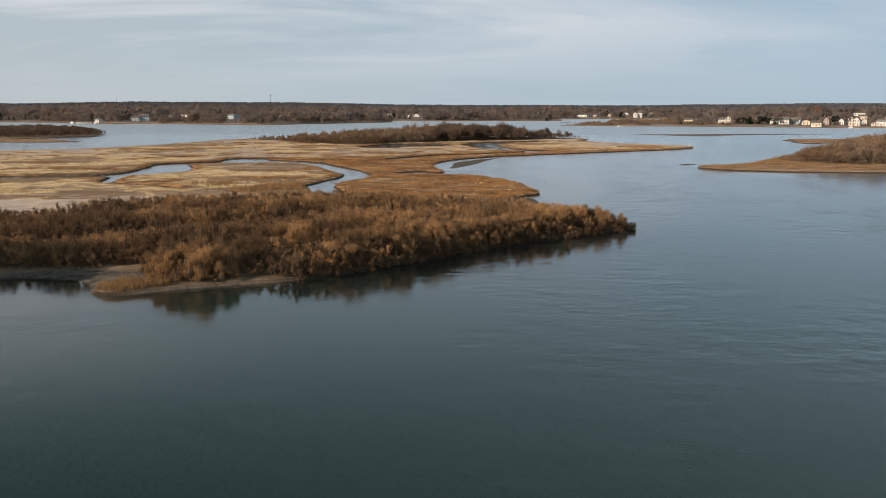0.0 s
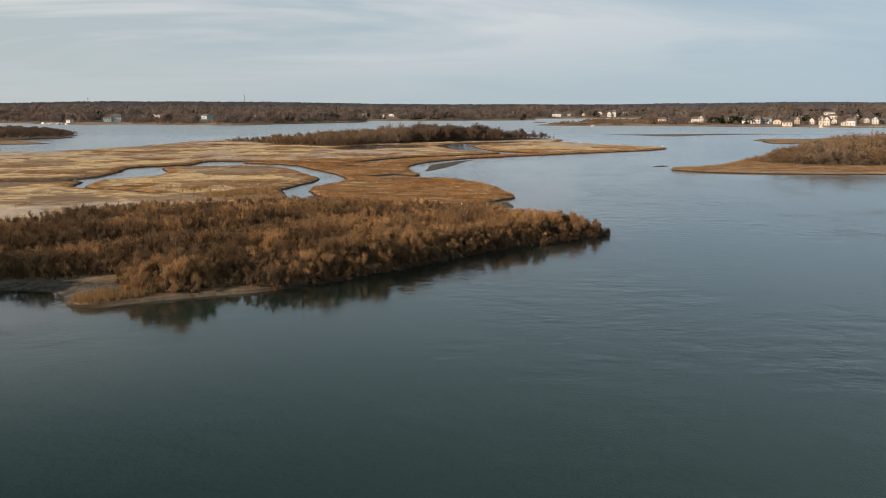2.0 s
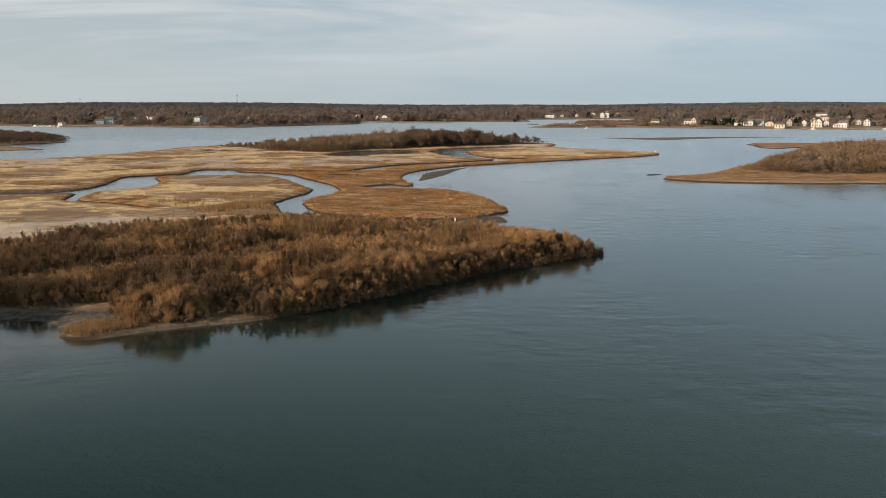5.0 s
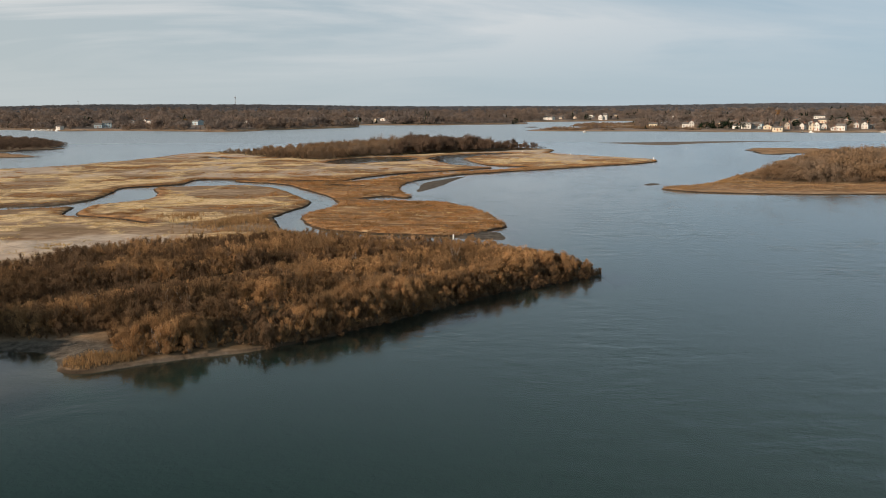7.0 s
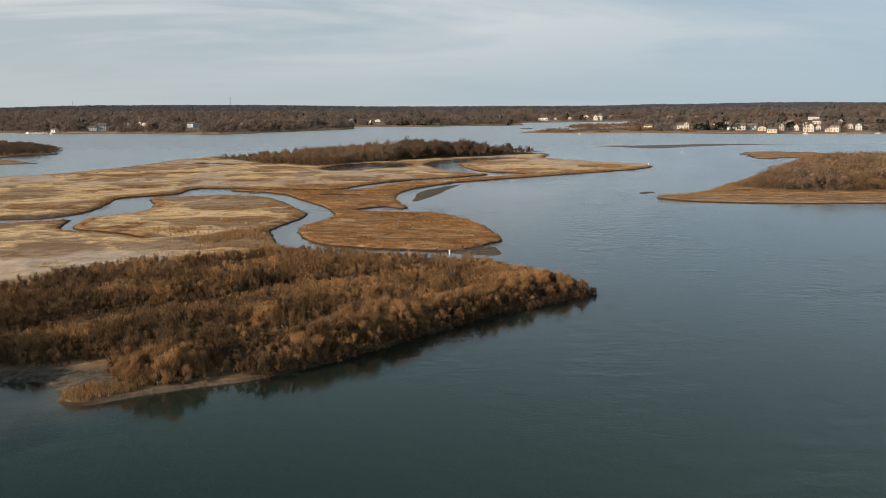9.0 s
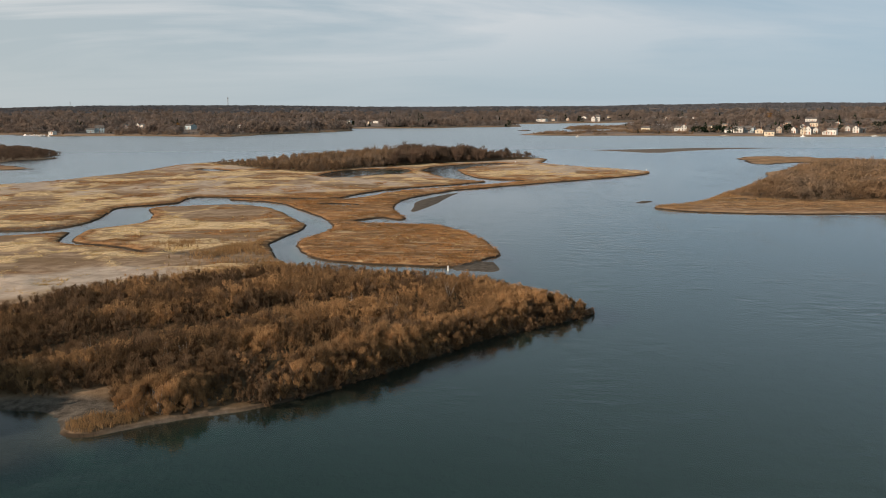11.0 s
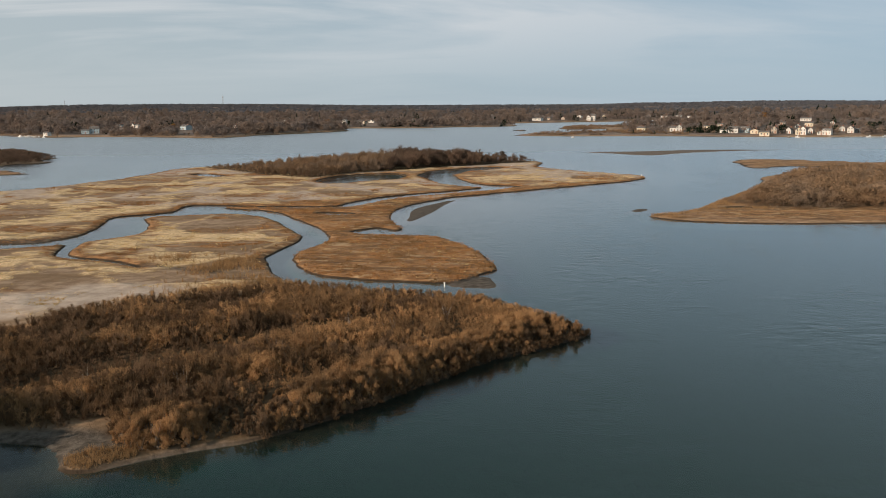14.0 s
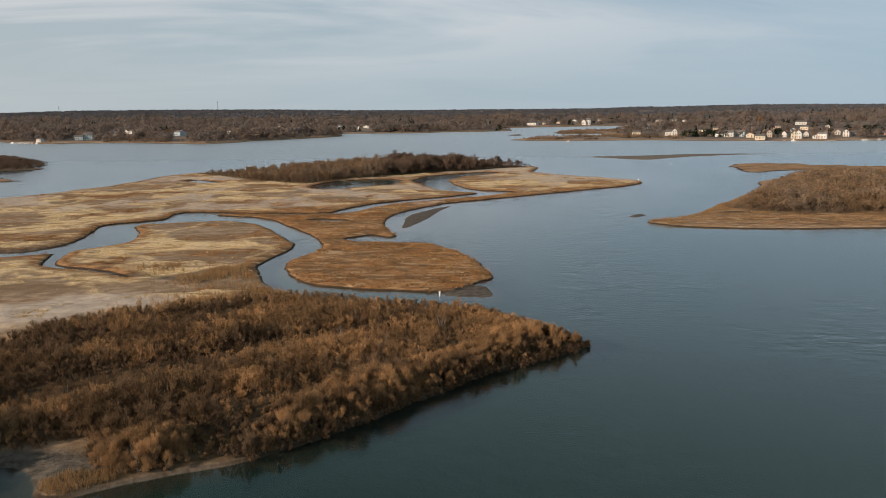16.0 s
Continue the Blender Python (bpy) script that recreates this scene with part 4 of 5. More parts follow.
def grasses():
    rng = np.random.default_rng(23)
    # pale dune grass on the open marsh
    x, y = rng.uniform(-150, 98, 230000), 120 + 320 * rng.uniform(0, 1, 230000) ** 1.25
    d = land(x, y)
    keep = rng.uniform(0, 1, len(x)) < gold_patch(x, y, d) * 0.75 + 0.012 * (np.maximum(d["north"], d["south"]) > 2) * (inside(x, y, rounded(THICKET)) < -2) * (inside(x, y, rounded(PLAIN)) < 0)
    x, y = x[keep][:42000], y[keep][:42000]
    shapes = [tuft(rng, 7, 0.26, 1.15, 0.07) for _ in range(6)]
    stuff("dune_grass", strewn(shapes, grounded(x, y), 0.4 + 0.9 * rng.uniform(0, 1, len(x)) ** 1.7, rng), STRAW, "pale straw-coloured dune grass in drifts on the marsh", "grass")
    # rust cordgrass on the low marsh between creek and river
    x, y = rng.uniform(-150, 100, 190000), 145 + 290 * rng.uniform(0, 1, 190000) ** 1.2
    d = land(x, y)
    rust = rust_patch(x, y, d, gold_patch(x, y, d))
    keep = (np.maximum(d["north"] - 0.35, d["south"] - 1.6) > 0) & (rng.uniform(0.2, 1.3, len(x)) < rust * (0.45 + 0.75 * smooth(0.35, 0.6, grain(x, y, 6, 61)))) & (inside(x, y, rounded(THICKET)) < 0)
    x, y = x[keep][:40000], y[keep][:40000]
    shapes = [tuft(rng, 8, 0.28, 0.9, 0.055) for _ in range(6)]
    stuff("cordgrass", strewn(shapes, grounded(x, y), (0.45 + 1.0 * rng.uniform(0, 1, len(x)) ** 1.7) * (0.7 + 0.6 * grain(x, y, 8, 63)), rng), RUST, "rust-brown winter cordgrass on the low marsh", "grass")
    # fringe of reeds along the creek, behind the thicket, and on the banks of the eastern isle
    x, y = rng.uniform(-60, 12, 40000), rng.uniform(126, 185, 40000)
    d = land(x, y)
    bed = np.maximum.reduce([np.exp(-((x - cx) / rx) ** 2 - ((y - cy) / ry) ** 2) for cx, cy, rx, ry in ((-35, 163, 7, 15), (-27, 145, 9, 9), (-8, 136, 15, 4), (-46, 171, 5, 3.5), (-34, 137, 7, 5))])
    keep = (d["south"] > 1.6) & (rng.uniform(0, 1, len(x)) ** 0.6 < bed * 1.6 * (grain(x, y, 5, 62) - 0.12)) & (inside(x, y, rounded(THICKET)) < 1.5)
    x1, y1 = x[keep][:6500], y[keep][:6500]
    x, y = rng.uniform(60, 180, 60000), rng.uniform(226, 300, 60000)
    d = land(x, y)
    keep = (d["east"] > 0.4) & (inside(x, y, rounded(EAST_TREES)) < 2) & (rng.uniform(0, 1, len(x)) < 0.12 + 0.9 * smooth(7, 2, d["east"]))
    x2, y2 = x[keep][:15000], y[keep][:15000]
    x, y = rng.uniform(-30, -24, 1500), rng.uniform(66.5, 73, 1500)
    d = land(x, y)
    keep = (d["south"] > 0.5) & (np.hypot((x + 34) / 6, (y - 74.5) / 4) > 1)
    x3, y3 = x[keep][:420], y[keep][:420]
    shapes = [tuft(rng, 9, 1.25, 0.6, 0.03) for _ in range(6)]
    x, y = np.concatenate([x1, x2, x3]), np.concatenate([y1, y2, y3])
    size = np.concatenate([rng.uniform(0.4, 0.95, len(x1)), rng.uniform(0.2, 0.5, len(x2)), rng.uniform(0.3, 0.5, len(x3))])
    stuff("reeds", strewn(shapes, grounded(x, y), size, rng), REED, "tan dry reeds along the banks", "reeds")


def tree_kind(rng, material, lobes, leaves, twigs, leaf, wide, tall, low, trunk, lie=0.5):
    c, tips = crown(rng, lobes, leaves, twigs, leaf, wide, tall, low, thick=leaf * 0.22, lie=lie)
    sv, sf = stems(rng, list(tips[: min(5, len(tips))]), trunk, 0.05)
    return mesh_of("crown", c, loose(c), material), mesh_of("trunk", sv, sf, BARK), c


def stand(name, kinds, places, size, rng, label, category, group):
    for p, s in zip(places, size):
        head, foot, _ = kinds[rng.integers(0, len(kinds))]
        tree = tagged(new(name), label, category, group)
        tree.matrix_world = pose(*p, 0, 0, rng.uniform(0, 360)) @ Matrix.Diagonal((s, s, s, 1))
        part("crown", head, tree)
        part("trunk", foot, tree, "grey-brown trunk and limbs")


def island_woods():
    rng = np.random.default_rng(31)
    # long wooded isle behind the marsh
    x, y, d = scatter(rng, rounded(ISLE_TREES), 3.1, 0.6)
    places = grounded(x, y)
    tall = np.interp(x, [-108, -70, -45, -20, 0, 28, 34, 60], [2.2, 3.6, 5.0, 6.2, 7.0, 6.4, 4.4, 3.4]) / 6.0 * (0.55 + 0.8 * grain(x, y, 11, 71)) * (0.65 + 0.35 * smooth(0.5, 6, d)) * rng.uniform(0.7, 1.25, len(x)) * np.where(rng.uniform(0, 1, len(x)) < 0.07, 1.3, 1.0)
    kinds = [tree_kind(rng, ISLE_WOOD, 9, 110, 260, 0.22, 2.3, 6.0, 0.25, 0.10) for _ in range(5)]
    scrub = [tree_kind(rng, EAST_WOOD, 9, 110, 260, 0.19, 2.4, 6.0, 0.2, 0.10) for _ in range(4)]
    # the isle's left end takes lighter tan crowns: sunlight put into the colour
    pale = x + 14 * (grain(x, y, 12, 73) - 0.5) < -14
    front = np.argsort(y - 0.72 * np.abs(x + 47))[:60]
    for some, looks, label in ((pale, scrub, "tan leafless scrub tree at the edge of the wooded isle"), (~pale, kinds, "leafless dark-brown tree at the edge of the wooded isle")):
        edge = front[some[front]]
        rest = np.setdiff1d(np.nonzero(some)[0], front)
        stand("tree", looks, places[edge], tall[edge], rng, label, "tree", "edge trees of the wooded isle")
        stuff("isle_wood", strewn([k[2] for k in looks], places[rest], tall[rest], rng), EAST_WOOD if looks is scrub else ISLE_WOOD, label.split(" tree")[0] + " wood on the long isle", "wood")
    # scrub wood of the eastern isle
    x, y, d = scatter(rng, rounded(EAST_TREES), 3.2, 0.5)
    ok = x < 215
    x, y, d = x[ok], y[ok], d[ok]
    places = grounded(x, y)
    tall = (0.3 + 0.5 * smooth(0, 10, d + 5 * (grain(x, y, 16, 74) - 0.5)) + 0.35 * smooth(6, 40, d)) * (0.55 + 0.8 * grain(x, y, 9, 72)) * rng.uniform(0.8, 1.2, len(x))
    kinds = [tree_kind(rng, EAST_WOOD, 9, 170, 40, 0.3, 3.5, 6.0, 0.15, 0.09, 0.85) for _ in range(5)]
    front = np.argsort(y + 0.2 * x)[:60]
    rest = np.setdiff1d(np.arange(len(x)), front)
    stand("tree", kinds, places[front], tall[front], rng, "rusty leafless scrub tree on the eastern isle", "tree", "edge trees of the eastern isle")
    stuff("scrub_wood", strewn([k[2] for k in kinds], places[rest], tall[rest], rng), EAST_WOOD, "rusty brown scrub wood on the eastern isle", "wood")
    # dark wood on the small western isle
    x, y, d = scatter(rng, rounded(WEST_ISLE), 3.6, 1.5)
    ok = x > -290
    places, size = grounded(x[ok], y[ok]), rng.uniform(0.6, 1.0, ok.sum()) * (0.5 + 0.5 * smooth(0, 14, d[ok]))
    kinds = [tree_kind(rng, ISLE_WOOD, 8, 120, 60, 0.34, 2.6, 6.0, 0.2, 0.10) for _ in range(3)]
    stuff("isle_wood", strewn([k[2] for k in kinds], places, size, rng), ISLE_WOOD, "dark leafless wood on the small western isle", "wood")


def conifer(rng, tall, wide):
    """Corners of a ragged evergreen crown: drooping sprays in whorls."""
    out = []
    for k in range(9):
        h, r = tall * (0.12 + 0.095 * k), wide * (1 - k / 9.2) * rng.uniform(0.8, 1.1)
        for j in range(9 - k // 2):
            a = rng.uniform(0, 2 * np.pi)
            tip = np.array([r * math.cos(a), r * math.sin(a), h - 0.10 * tall])
            side = np.array([-math.sin(a), math.cos(a), 0]) * r * 0.34
            out += [[0, 0, h + 0.05 * tall], tip + side, tip - side]
    return np.array(out + [[0, 0, tall], [wide * 0.1, 0, tall * 0.8], [-wide * 0.1, 0, tall * 0.8]])


def far_woods():
    rng = np.random.default_rng(41)
    kinds = [tree_kind(rng, FAR_WOOD_OWN, 9, 170, 60, 0.55, 4.6, 10, 0.3, 0.22, 0.85) for _ in range(5)]
    mass = [crown(rng, 7, 84, 6, 0.98, 5.2, 9.5, 0.15, thick=0.12, lie=0.9, lobe=(0.42, 0.66))[0] for _ in range(8)]
    # belt behind the far shores
    n = 60000
    y = 800 + 1500 * rng.uniform(0, 1, n) ** 1.35
    x = rng.uniform(-0.6, 0.62, n) * y
    d = land(x, y)
    far, home = d["far"], d["house"]
    open_land = smooth(0.50, 0.6, grain(x, y, 60, 21, 2)) * (home > 4) * (home < 160)
    keep = (((far > 3) & (home < -5)) | ((home > 14) & (rng.uniform(0, 1, n) < 0.9 - 0.7 * open_land))) & (rng.uniform(0, 1, n) < 0.3 + 0.7 * smooth(0.35, 0.55, grain(x, y, 45, 81)))
    keep &= ~((home > 0) & (x > 215) & (x < 480) & (y < 960) & (rng.uniform(0, 1, n) < 0.25))
    for hx, hy, wide, *_ in HOUSES:
        keep &= ~((np.hypot(x - hx, y - hy) < wide * 0.6 + 6) | ((np.abs(x - hx * y / hy) < wide * 0.6 + 2) & (y < hy) & (y > hy - 175) & (rng.uniform(0, 1, n) < 0.96)))
    keep &= ~((home > 0) & (x < 215) & (rng.uniform(0, 1, n) < 0.93))
    keep &= ~((home > 0) & (x > 245) & (x < 312) & (y < 905))
    keep &= ~((far > 0) & (x > -440) & (x < -330) & (y < 1000 - 0.12 * (x + 385)) & (rng.uniform(0, 1, n) < 0.95))
    x, y, far, home = x[keep], y[keep], far[keep], home[keep]
    edge = np.where(far > 0, far, home)
    size = (0.5 + 0.5 * smooth(5, 40, edge)) * rng.uniform(0.55, 1.45, len(x)) * (0.45 + 1.15 * grain(x, y, 55, 84))
    size = np.where((home > 0) & (x < 240), size * 0.5, np.where((home > 0) & (y < 1150), size * 0.72, size))
    order = np.argsort(edge + 0.02 * y)
    front, shore = order[:110], order[110:]
    brink = shore[edge[shore] < 45]
    rest = np.concatenate([rng.permutation(brink)[:3600], rng.permutation(shore[edge[shore] >= 45])[:5200]])
    places = grounded(x, y, 0.1)
    dark = rest[(grain(x[rest], y[rest], 70, 83) > 0.54) & (rng.uniform(0, 1, len(rest)) < 0.16)]
    rest = np.setdiff1d(rest, dark)
    stuff("evergreen_wood", strewn([conifer(rng, 9, 4.2) for _ in range(4)], places[dark], size[dark] * 0.95, rng), NEEDLES, "dark evergreens among the bare woods", "wood")
    stand("tree", kinds, places[front], size[front], rng, "leafless grey-brown tree on the far shore", "tree", "trees on the far shore")
    stuff("far_wood", strewn(mass, places[rest], size[rest], rng), HAZY_FAR_WOOD, "leafless grey-brown woods behind the far shore, paled by painted haze", "wood")
    # reddish scrub on the low neck of land before the houses, and on the islet behind it
    x, y = rng.uniform(100, 300, 12000), rng.uniform(860, 1300, 12000)
    d = land(x, y)
    keep = ((d["house"] > 7) & (d["house"] < 70) & (y < 1010) & (x < 262) | (d["islet"] > 6)) & (grain(x, y, 30, 86) > 0.48)
    x, y = x[keep][:900], y[keep][:900]
    stuff("shore_scrub", strewn([crown(rng, 7, 60, 40, 0.45, 2.6, 3.4, 0.1, thick=0.1)[0] for _ in range(4)], grounded(x, y), rng.uniform(0.35, 1.0, len(x)), rng), EAST_WOOD, "reddish-brown low scrub on the far shore", "scrub")
    # bare trees among the houses
    x, y = rng.uniform(262, 480, 900), rng.uniform(815, 980, 900)
    keep = land(x, y)["house"] > 16
    for hx, hy, wide, *_ in HOUSES:
        keep &= (np.hypot(x - hx, y - hy) > wide * 0.6 + 5) & ~((np.abs(x - hx * y / hy) < wide * 0.6) & (y < hy) & (y > hy - 60))
    x, y = x[keep][:110], y[keep][:110]
    stand("tree", kinds, grounded(x, y, 0.1), rng.uniform(0.35, 0.75, len(x)), rng, "leafless brown tree between the shore houses", "tree", "trees among the houses")
    # canopy of the hills, its crowns coloured with distance haze
    n = 9000
    y = 2100 + 2400 * rng.uniform(0, 1, n) ** 1.1
    x = rng.uniform(-0.55, 0.57, n) * y
    d = land(x, y)
    keep = np.maximum(d["far"], d["house"]) > 10
    x, y = x[keep], y[keep]
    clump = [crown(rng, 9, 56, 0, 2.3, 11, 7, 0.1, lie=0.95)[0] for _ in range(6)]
    stuff("hill_wood", strewn(clump, grounded(x, y, 1.0), rng.uniform(0.75, 1.1, len(x)), rng), HAZY_HILL_WOOD, "leafless woods on the low hills, tinted with painted haze", "wood")



# ---- far shore: houses, docks, boats, mast ----
# x, y, width, height to the ridge, cladding, turn in degrees, gable towards the water
WATERFRONT = [
    (265, 942, 6.9, 6.2, WHITE_PAINT, 8, False), (270, 938, 5.4, 7.9, WHITE_PAINT, 12, True), (298, 881, 7.1, 4.7, WHITE_PAINT, -8, False), (306, 878, 9.1, 7.1, WHITE_PAINT, 6, False), (319, 882, 9.2, 7.1, BLUE_PAINT, -5, False),
    (319, 857, 7.3, 5.2, CREAM_PAINT, 8, True), (319, 831, 8.8, 5.0, CREAM_PAINT, 3, False), (337, 854, 4.9, 7.7, SHINGLE, 0, True), (350, 850, 4.5, 6.7, WHITE_PAINT, -14, True), (350, 830, 5.1, 7.5, CREAM_PAINT, 12, True),
    (354, 828, 5.3, 8.5, WHITE_PAINT, -6, True), (479, 1115, 12.9, 5.4, WHITE_PAINT, 4, False), (424, 978, 8.3, 5.8, CREAM_PAINT, -4, False), (399, 949, 4.9, 4.9, WHITE_PAINT, 10, True),
]
WATERFRONT_EAST = [
    (367, 843, 4.5, 6.5, WHITE_PAINT, 5, True), (367, 823, 4.5, 4.2, WHITE_PAINT, 10, True), (373, 821, 8.1, 6.7, WHITE_PAINT, -8, False), (421, 895, 5.4, 5.8, WHITE_PAINT, 14, True), (410, 852, 5.9, 7.5, WHITE_PAINT, -10, True),
    (420, 861, 5.3, 5.2, WHITE_PAINT, 4, False), (526, 1514, 7.9, 7.5, CREAM_PAINT, 10, False), (519, 1468, 8.5, 8.5, WHITE_PAINT, -5, True), (491, 1519, 9.3, 5.6, CREAM_PAINT, 6, False), (523, 1397, 11.0, 4.2, WHITE_PAINT, 0, False),
    (531, 1851, 12.4, 6.3, WHITE_PAINT, -4, False), (509, 1858, 7.8, 5.2, WHITE_PAINT, 6, False), (469, 1021, 4.5, 4.2, WHITE_PAINT, 8, True), (718, 1474, 4.5, 4.2, WHITE_PAINT, 0, True),
]
BACK_ROWS = [
    (643, 1434, 5.5, 4.2, SHINGLE, 0, False), (669, 1456, 11.8, 4.5, SHINGLE, 5, False), (828, 1977, 13.7, 6.3, SHINGLE, 0, False), (551, 1846, 5.7, 5.1, WHITE_PAINT, 0, False), (458, 874, 4.5, 4.2, SHINGLE, 0, False),
    (576, 1406, 6.5, 4.9, SHINGLE, 10, False), (320, 1002, 6.6, 4.2, CREAM_PAINT, -6, False), (407, 1011, 7.8, 4.2, SHINGLE, 4, False), (360, 1077, 6.6, 4.2, SHINGLE, -3, False), (236, 961, 8.7, 5.7, CREAM_PAINT, 6, False),
    (318, 1698, 7.8, 9.7, WHITE_PAINT, 0, True), (326, 1700, 8.5, 12.5, WHITE_PAINT, 12, False), (324, 1830, 9.1, 6.2, WHITE_PAINT, -5, True), (217, 1667, 17.8, 6.7, WHITE_PAINT, 0, False), (390, 1910, 6.2, 5.3, CREAM_PAINT, 0, False),
    (504, 1858, 15.0, 5.9, WHITE_PAINT, -6, False),
]
WEST_SHORE = [
    (274, 1725, 6.6, 6.2, SHINGLE, 0, True), (244, 1706, 6.5, 5.5, SHINGLE, 0, False), (-211, 1442, 5.5, 6.4, WHITE_PAINT, 10, True), (-118, 1435, 7.1, 6.4, WHITE_PAINT, -8, False), (-75, 1435, 9.0, 4.9, WHITE_PAINT, 5, True),
    (-85, 1409, 4.5, 5.2, CREAM_PAINT, 0, True), (-232, 1148, 5.2, 5.2, WHITE_PAINT, 20, True), (-9, 1500, 7.1, 5.5, SHINGLE, 0, False), (-369, 1012, 8.4, 5.9, BLUE_PAINT, 38, False), (-361, 1017, 9.2, 8.4, BLUE_PAINT, 44, False),
    (-368, 1178, 4.5, 6.1, WHITE_PAINT, 10, True), (-361, 1173, 6.2, 5.1, WHITE_PAINT, -5, False), (-398, 1222, 4.5, 4.5, WHITE_PAINT, 0, True), (-276, 1080, 12.2, 6.7, BLUE_PAINT, -12, False), (-400, 984, 6.7, 4.2, WHITE_PAINT, 0, False),
]
HOUSES = WATERFRONT + WATERFRONT_EAST + BACK_ROWS + WEST_SHORE


EVERGREEN_CLUMPS = [
    (346, 858, 4, 6, 10), (352, 929, 2, 4, 8), (557, 1540, 5, 14, 11), (560, 1400, 3, 8, 12), (447, 1060, 3, 14, 9), (440, 980, 2, 5, 9), (404, 870, 2, 8, 8), (437, 880, 4, 7, 10), (502, 988, 3, 9, 9), (460, 890, 2, 7, 10),
    (288, 980, 2, 5, 5), (526, 1558, 2, 6, 8),
] + [
    (285, 1675, 5, 14, 10), (343, 1703, 2, 6, 9), (388, 1820, 2, 5, 14), (414, 1865, 3, 9, 12), (122, 1346, 5, 9, 8), (61, 1440, 1, 2, 9), (-119, 1340, 3, 10, 11), (-98, 1322, 3, 12, 8), (-48, 1335, 2, 8, 10), (41, 1370, 2, 8, 10),
    (-411, 1088, 3, 8, 11), (-438, 1236, 2, 8, 8), (-315, 1102, 5, 10, 10), (-341, 1001, 2, 4, 6), (-361, 1478, 2, 9, 10), (-477, 1102, 3, 6, 7), (-265, 980, 1, 2, 5), (-239, 967, 1, 2, 6), (-316, 1369, 1, 2, 8), (-226, 530, 1, 1, 6),
]


def solid(name, boxes, material, bevel=0.0):
    """One mesh of boxes, each given by its centre and size."""
    bm = bmesh.new()
    for centre, size in boxes:
        bmesh.ops.create_cube(bm, size=1.0, matrix=Matrix.Translation(centre) @ Matrix.Diagonal((*size, 1)))
    if bevel:
        bmesh.ops.bevel(bm, geom=bm.edges[:], offset=bevel, segments=1, affect="EDGES")
    me = bpy.data.meshes.new(name)
    bm.to_mesh(me)
    bm.free()
    me.materials.append(material)
    return me


def prism(name, outline, depth, material):
    """An outline in x and z drawn out along y."""
    n = len(outline)
    verts = [(x, -depth / 2, z) for x, z in outline] + [(x, depth / 2, z) for x, z in outline]
    faces = [tuple(range(n)), tuple(range(2 * n - 1, n - 1, -1))] + [(k, k + n, (k + 1) % n + n, (k + 1) % n) for k in range(n)]
    me = bpy.data.meshes.new(name)
    me.from_pydata(verts, [], faces)
    me.materials.append(material)
    bm = bmesh.new()
    bm.from_mesh(me)
    bmesh.ops.recalc_face_normals(bm, faces=bm.faces[:])
    bm.to_mesh(me)
    bm.free()
    return me


WINDOW = solid("window", [((0, 0, 0.72), (1.1, 0.10, 0.12)), ((0, 0, -0.72), (1.2, 0.14, 0.12)), ((-0.5, 0, 0), (0.12, 0.10, 1.4)), ((0.5, 0, 0), (0.12, 0.10, 1.4)), ((0, 0, 0), (0.9, 0.08, 0.07))], WHITE_PAINT)
PANE = solid("pane", [((0, 0.01, 0), (0.9, 0.03, 1.34))], GLASS)
DOOR = solid("door", [((0, 0, 1.05), (0.95, 0.08, 2.1)), ((0, -0.02, 2.16), (1.2, 0.1, 0.14))], BRICK, 0.01)


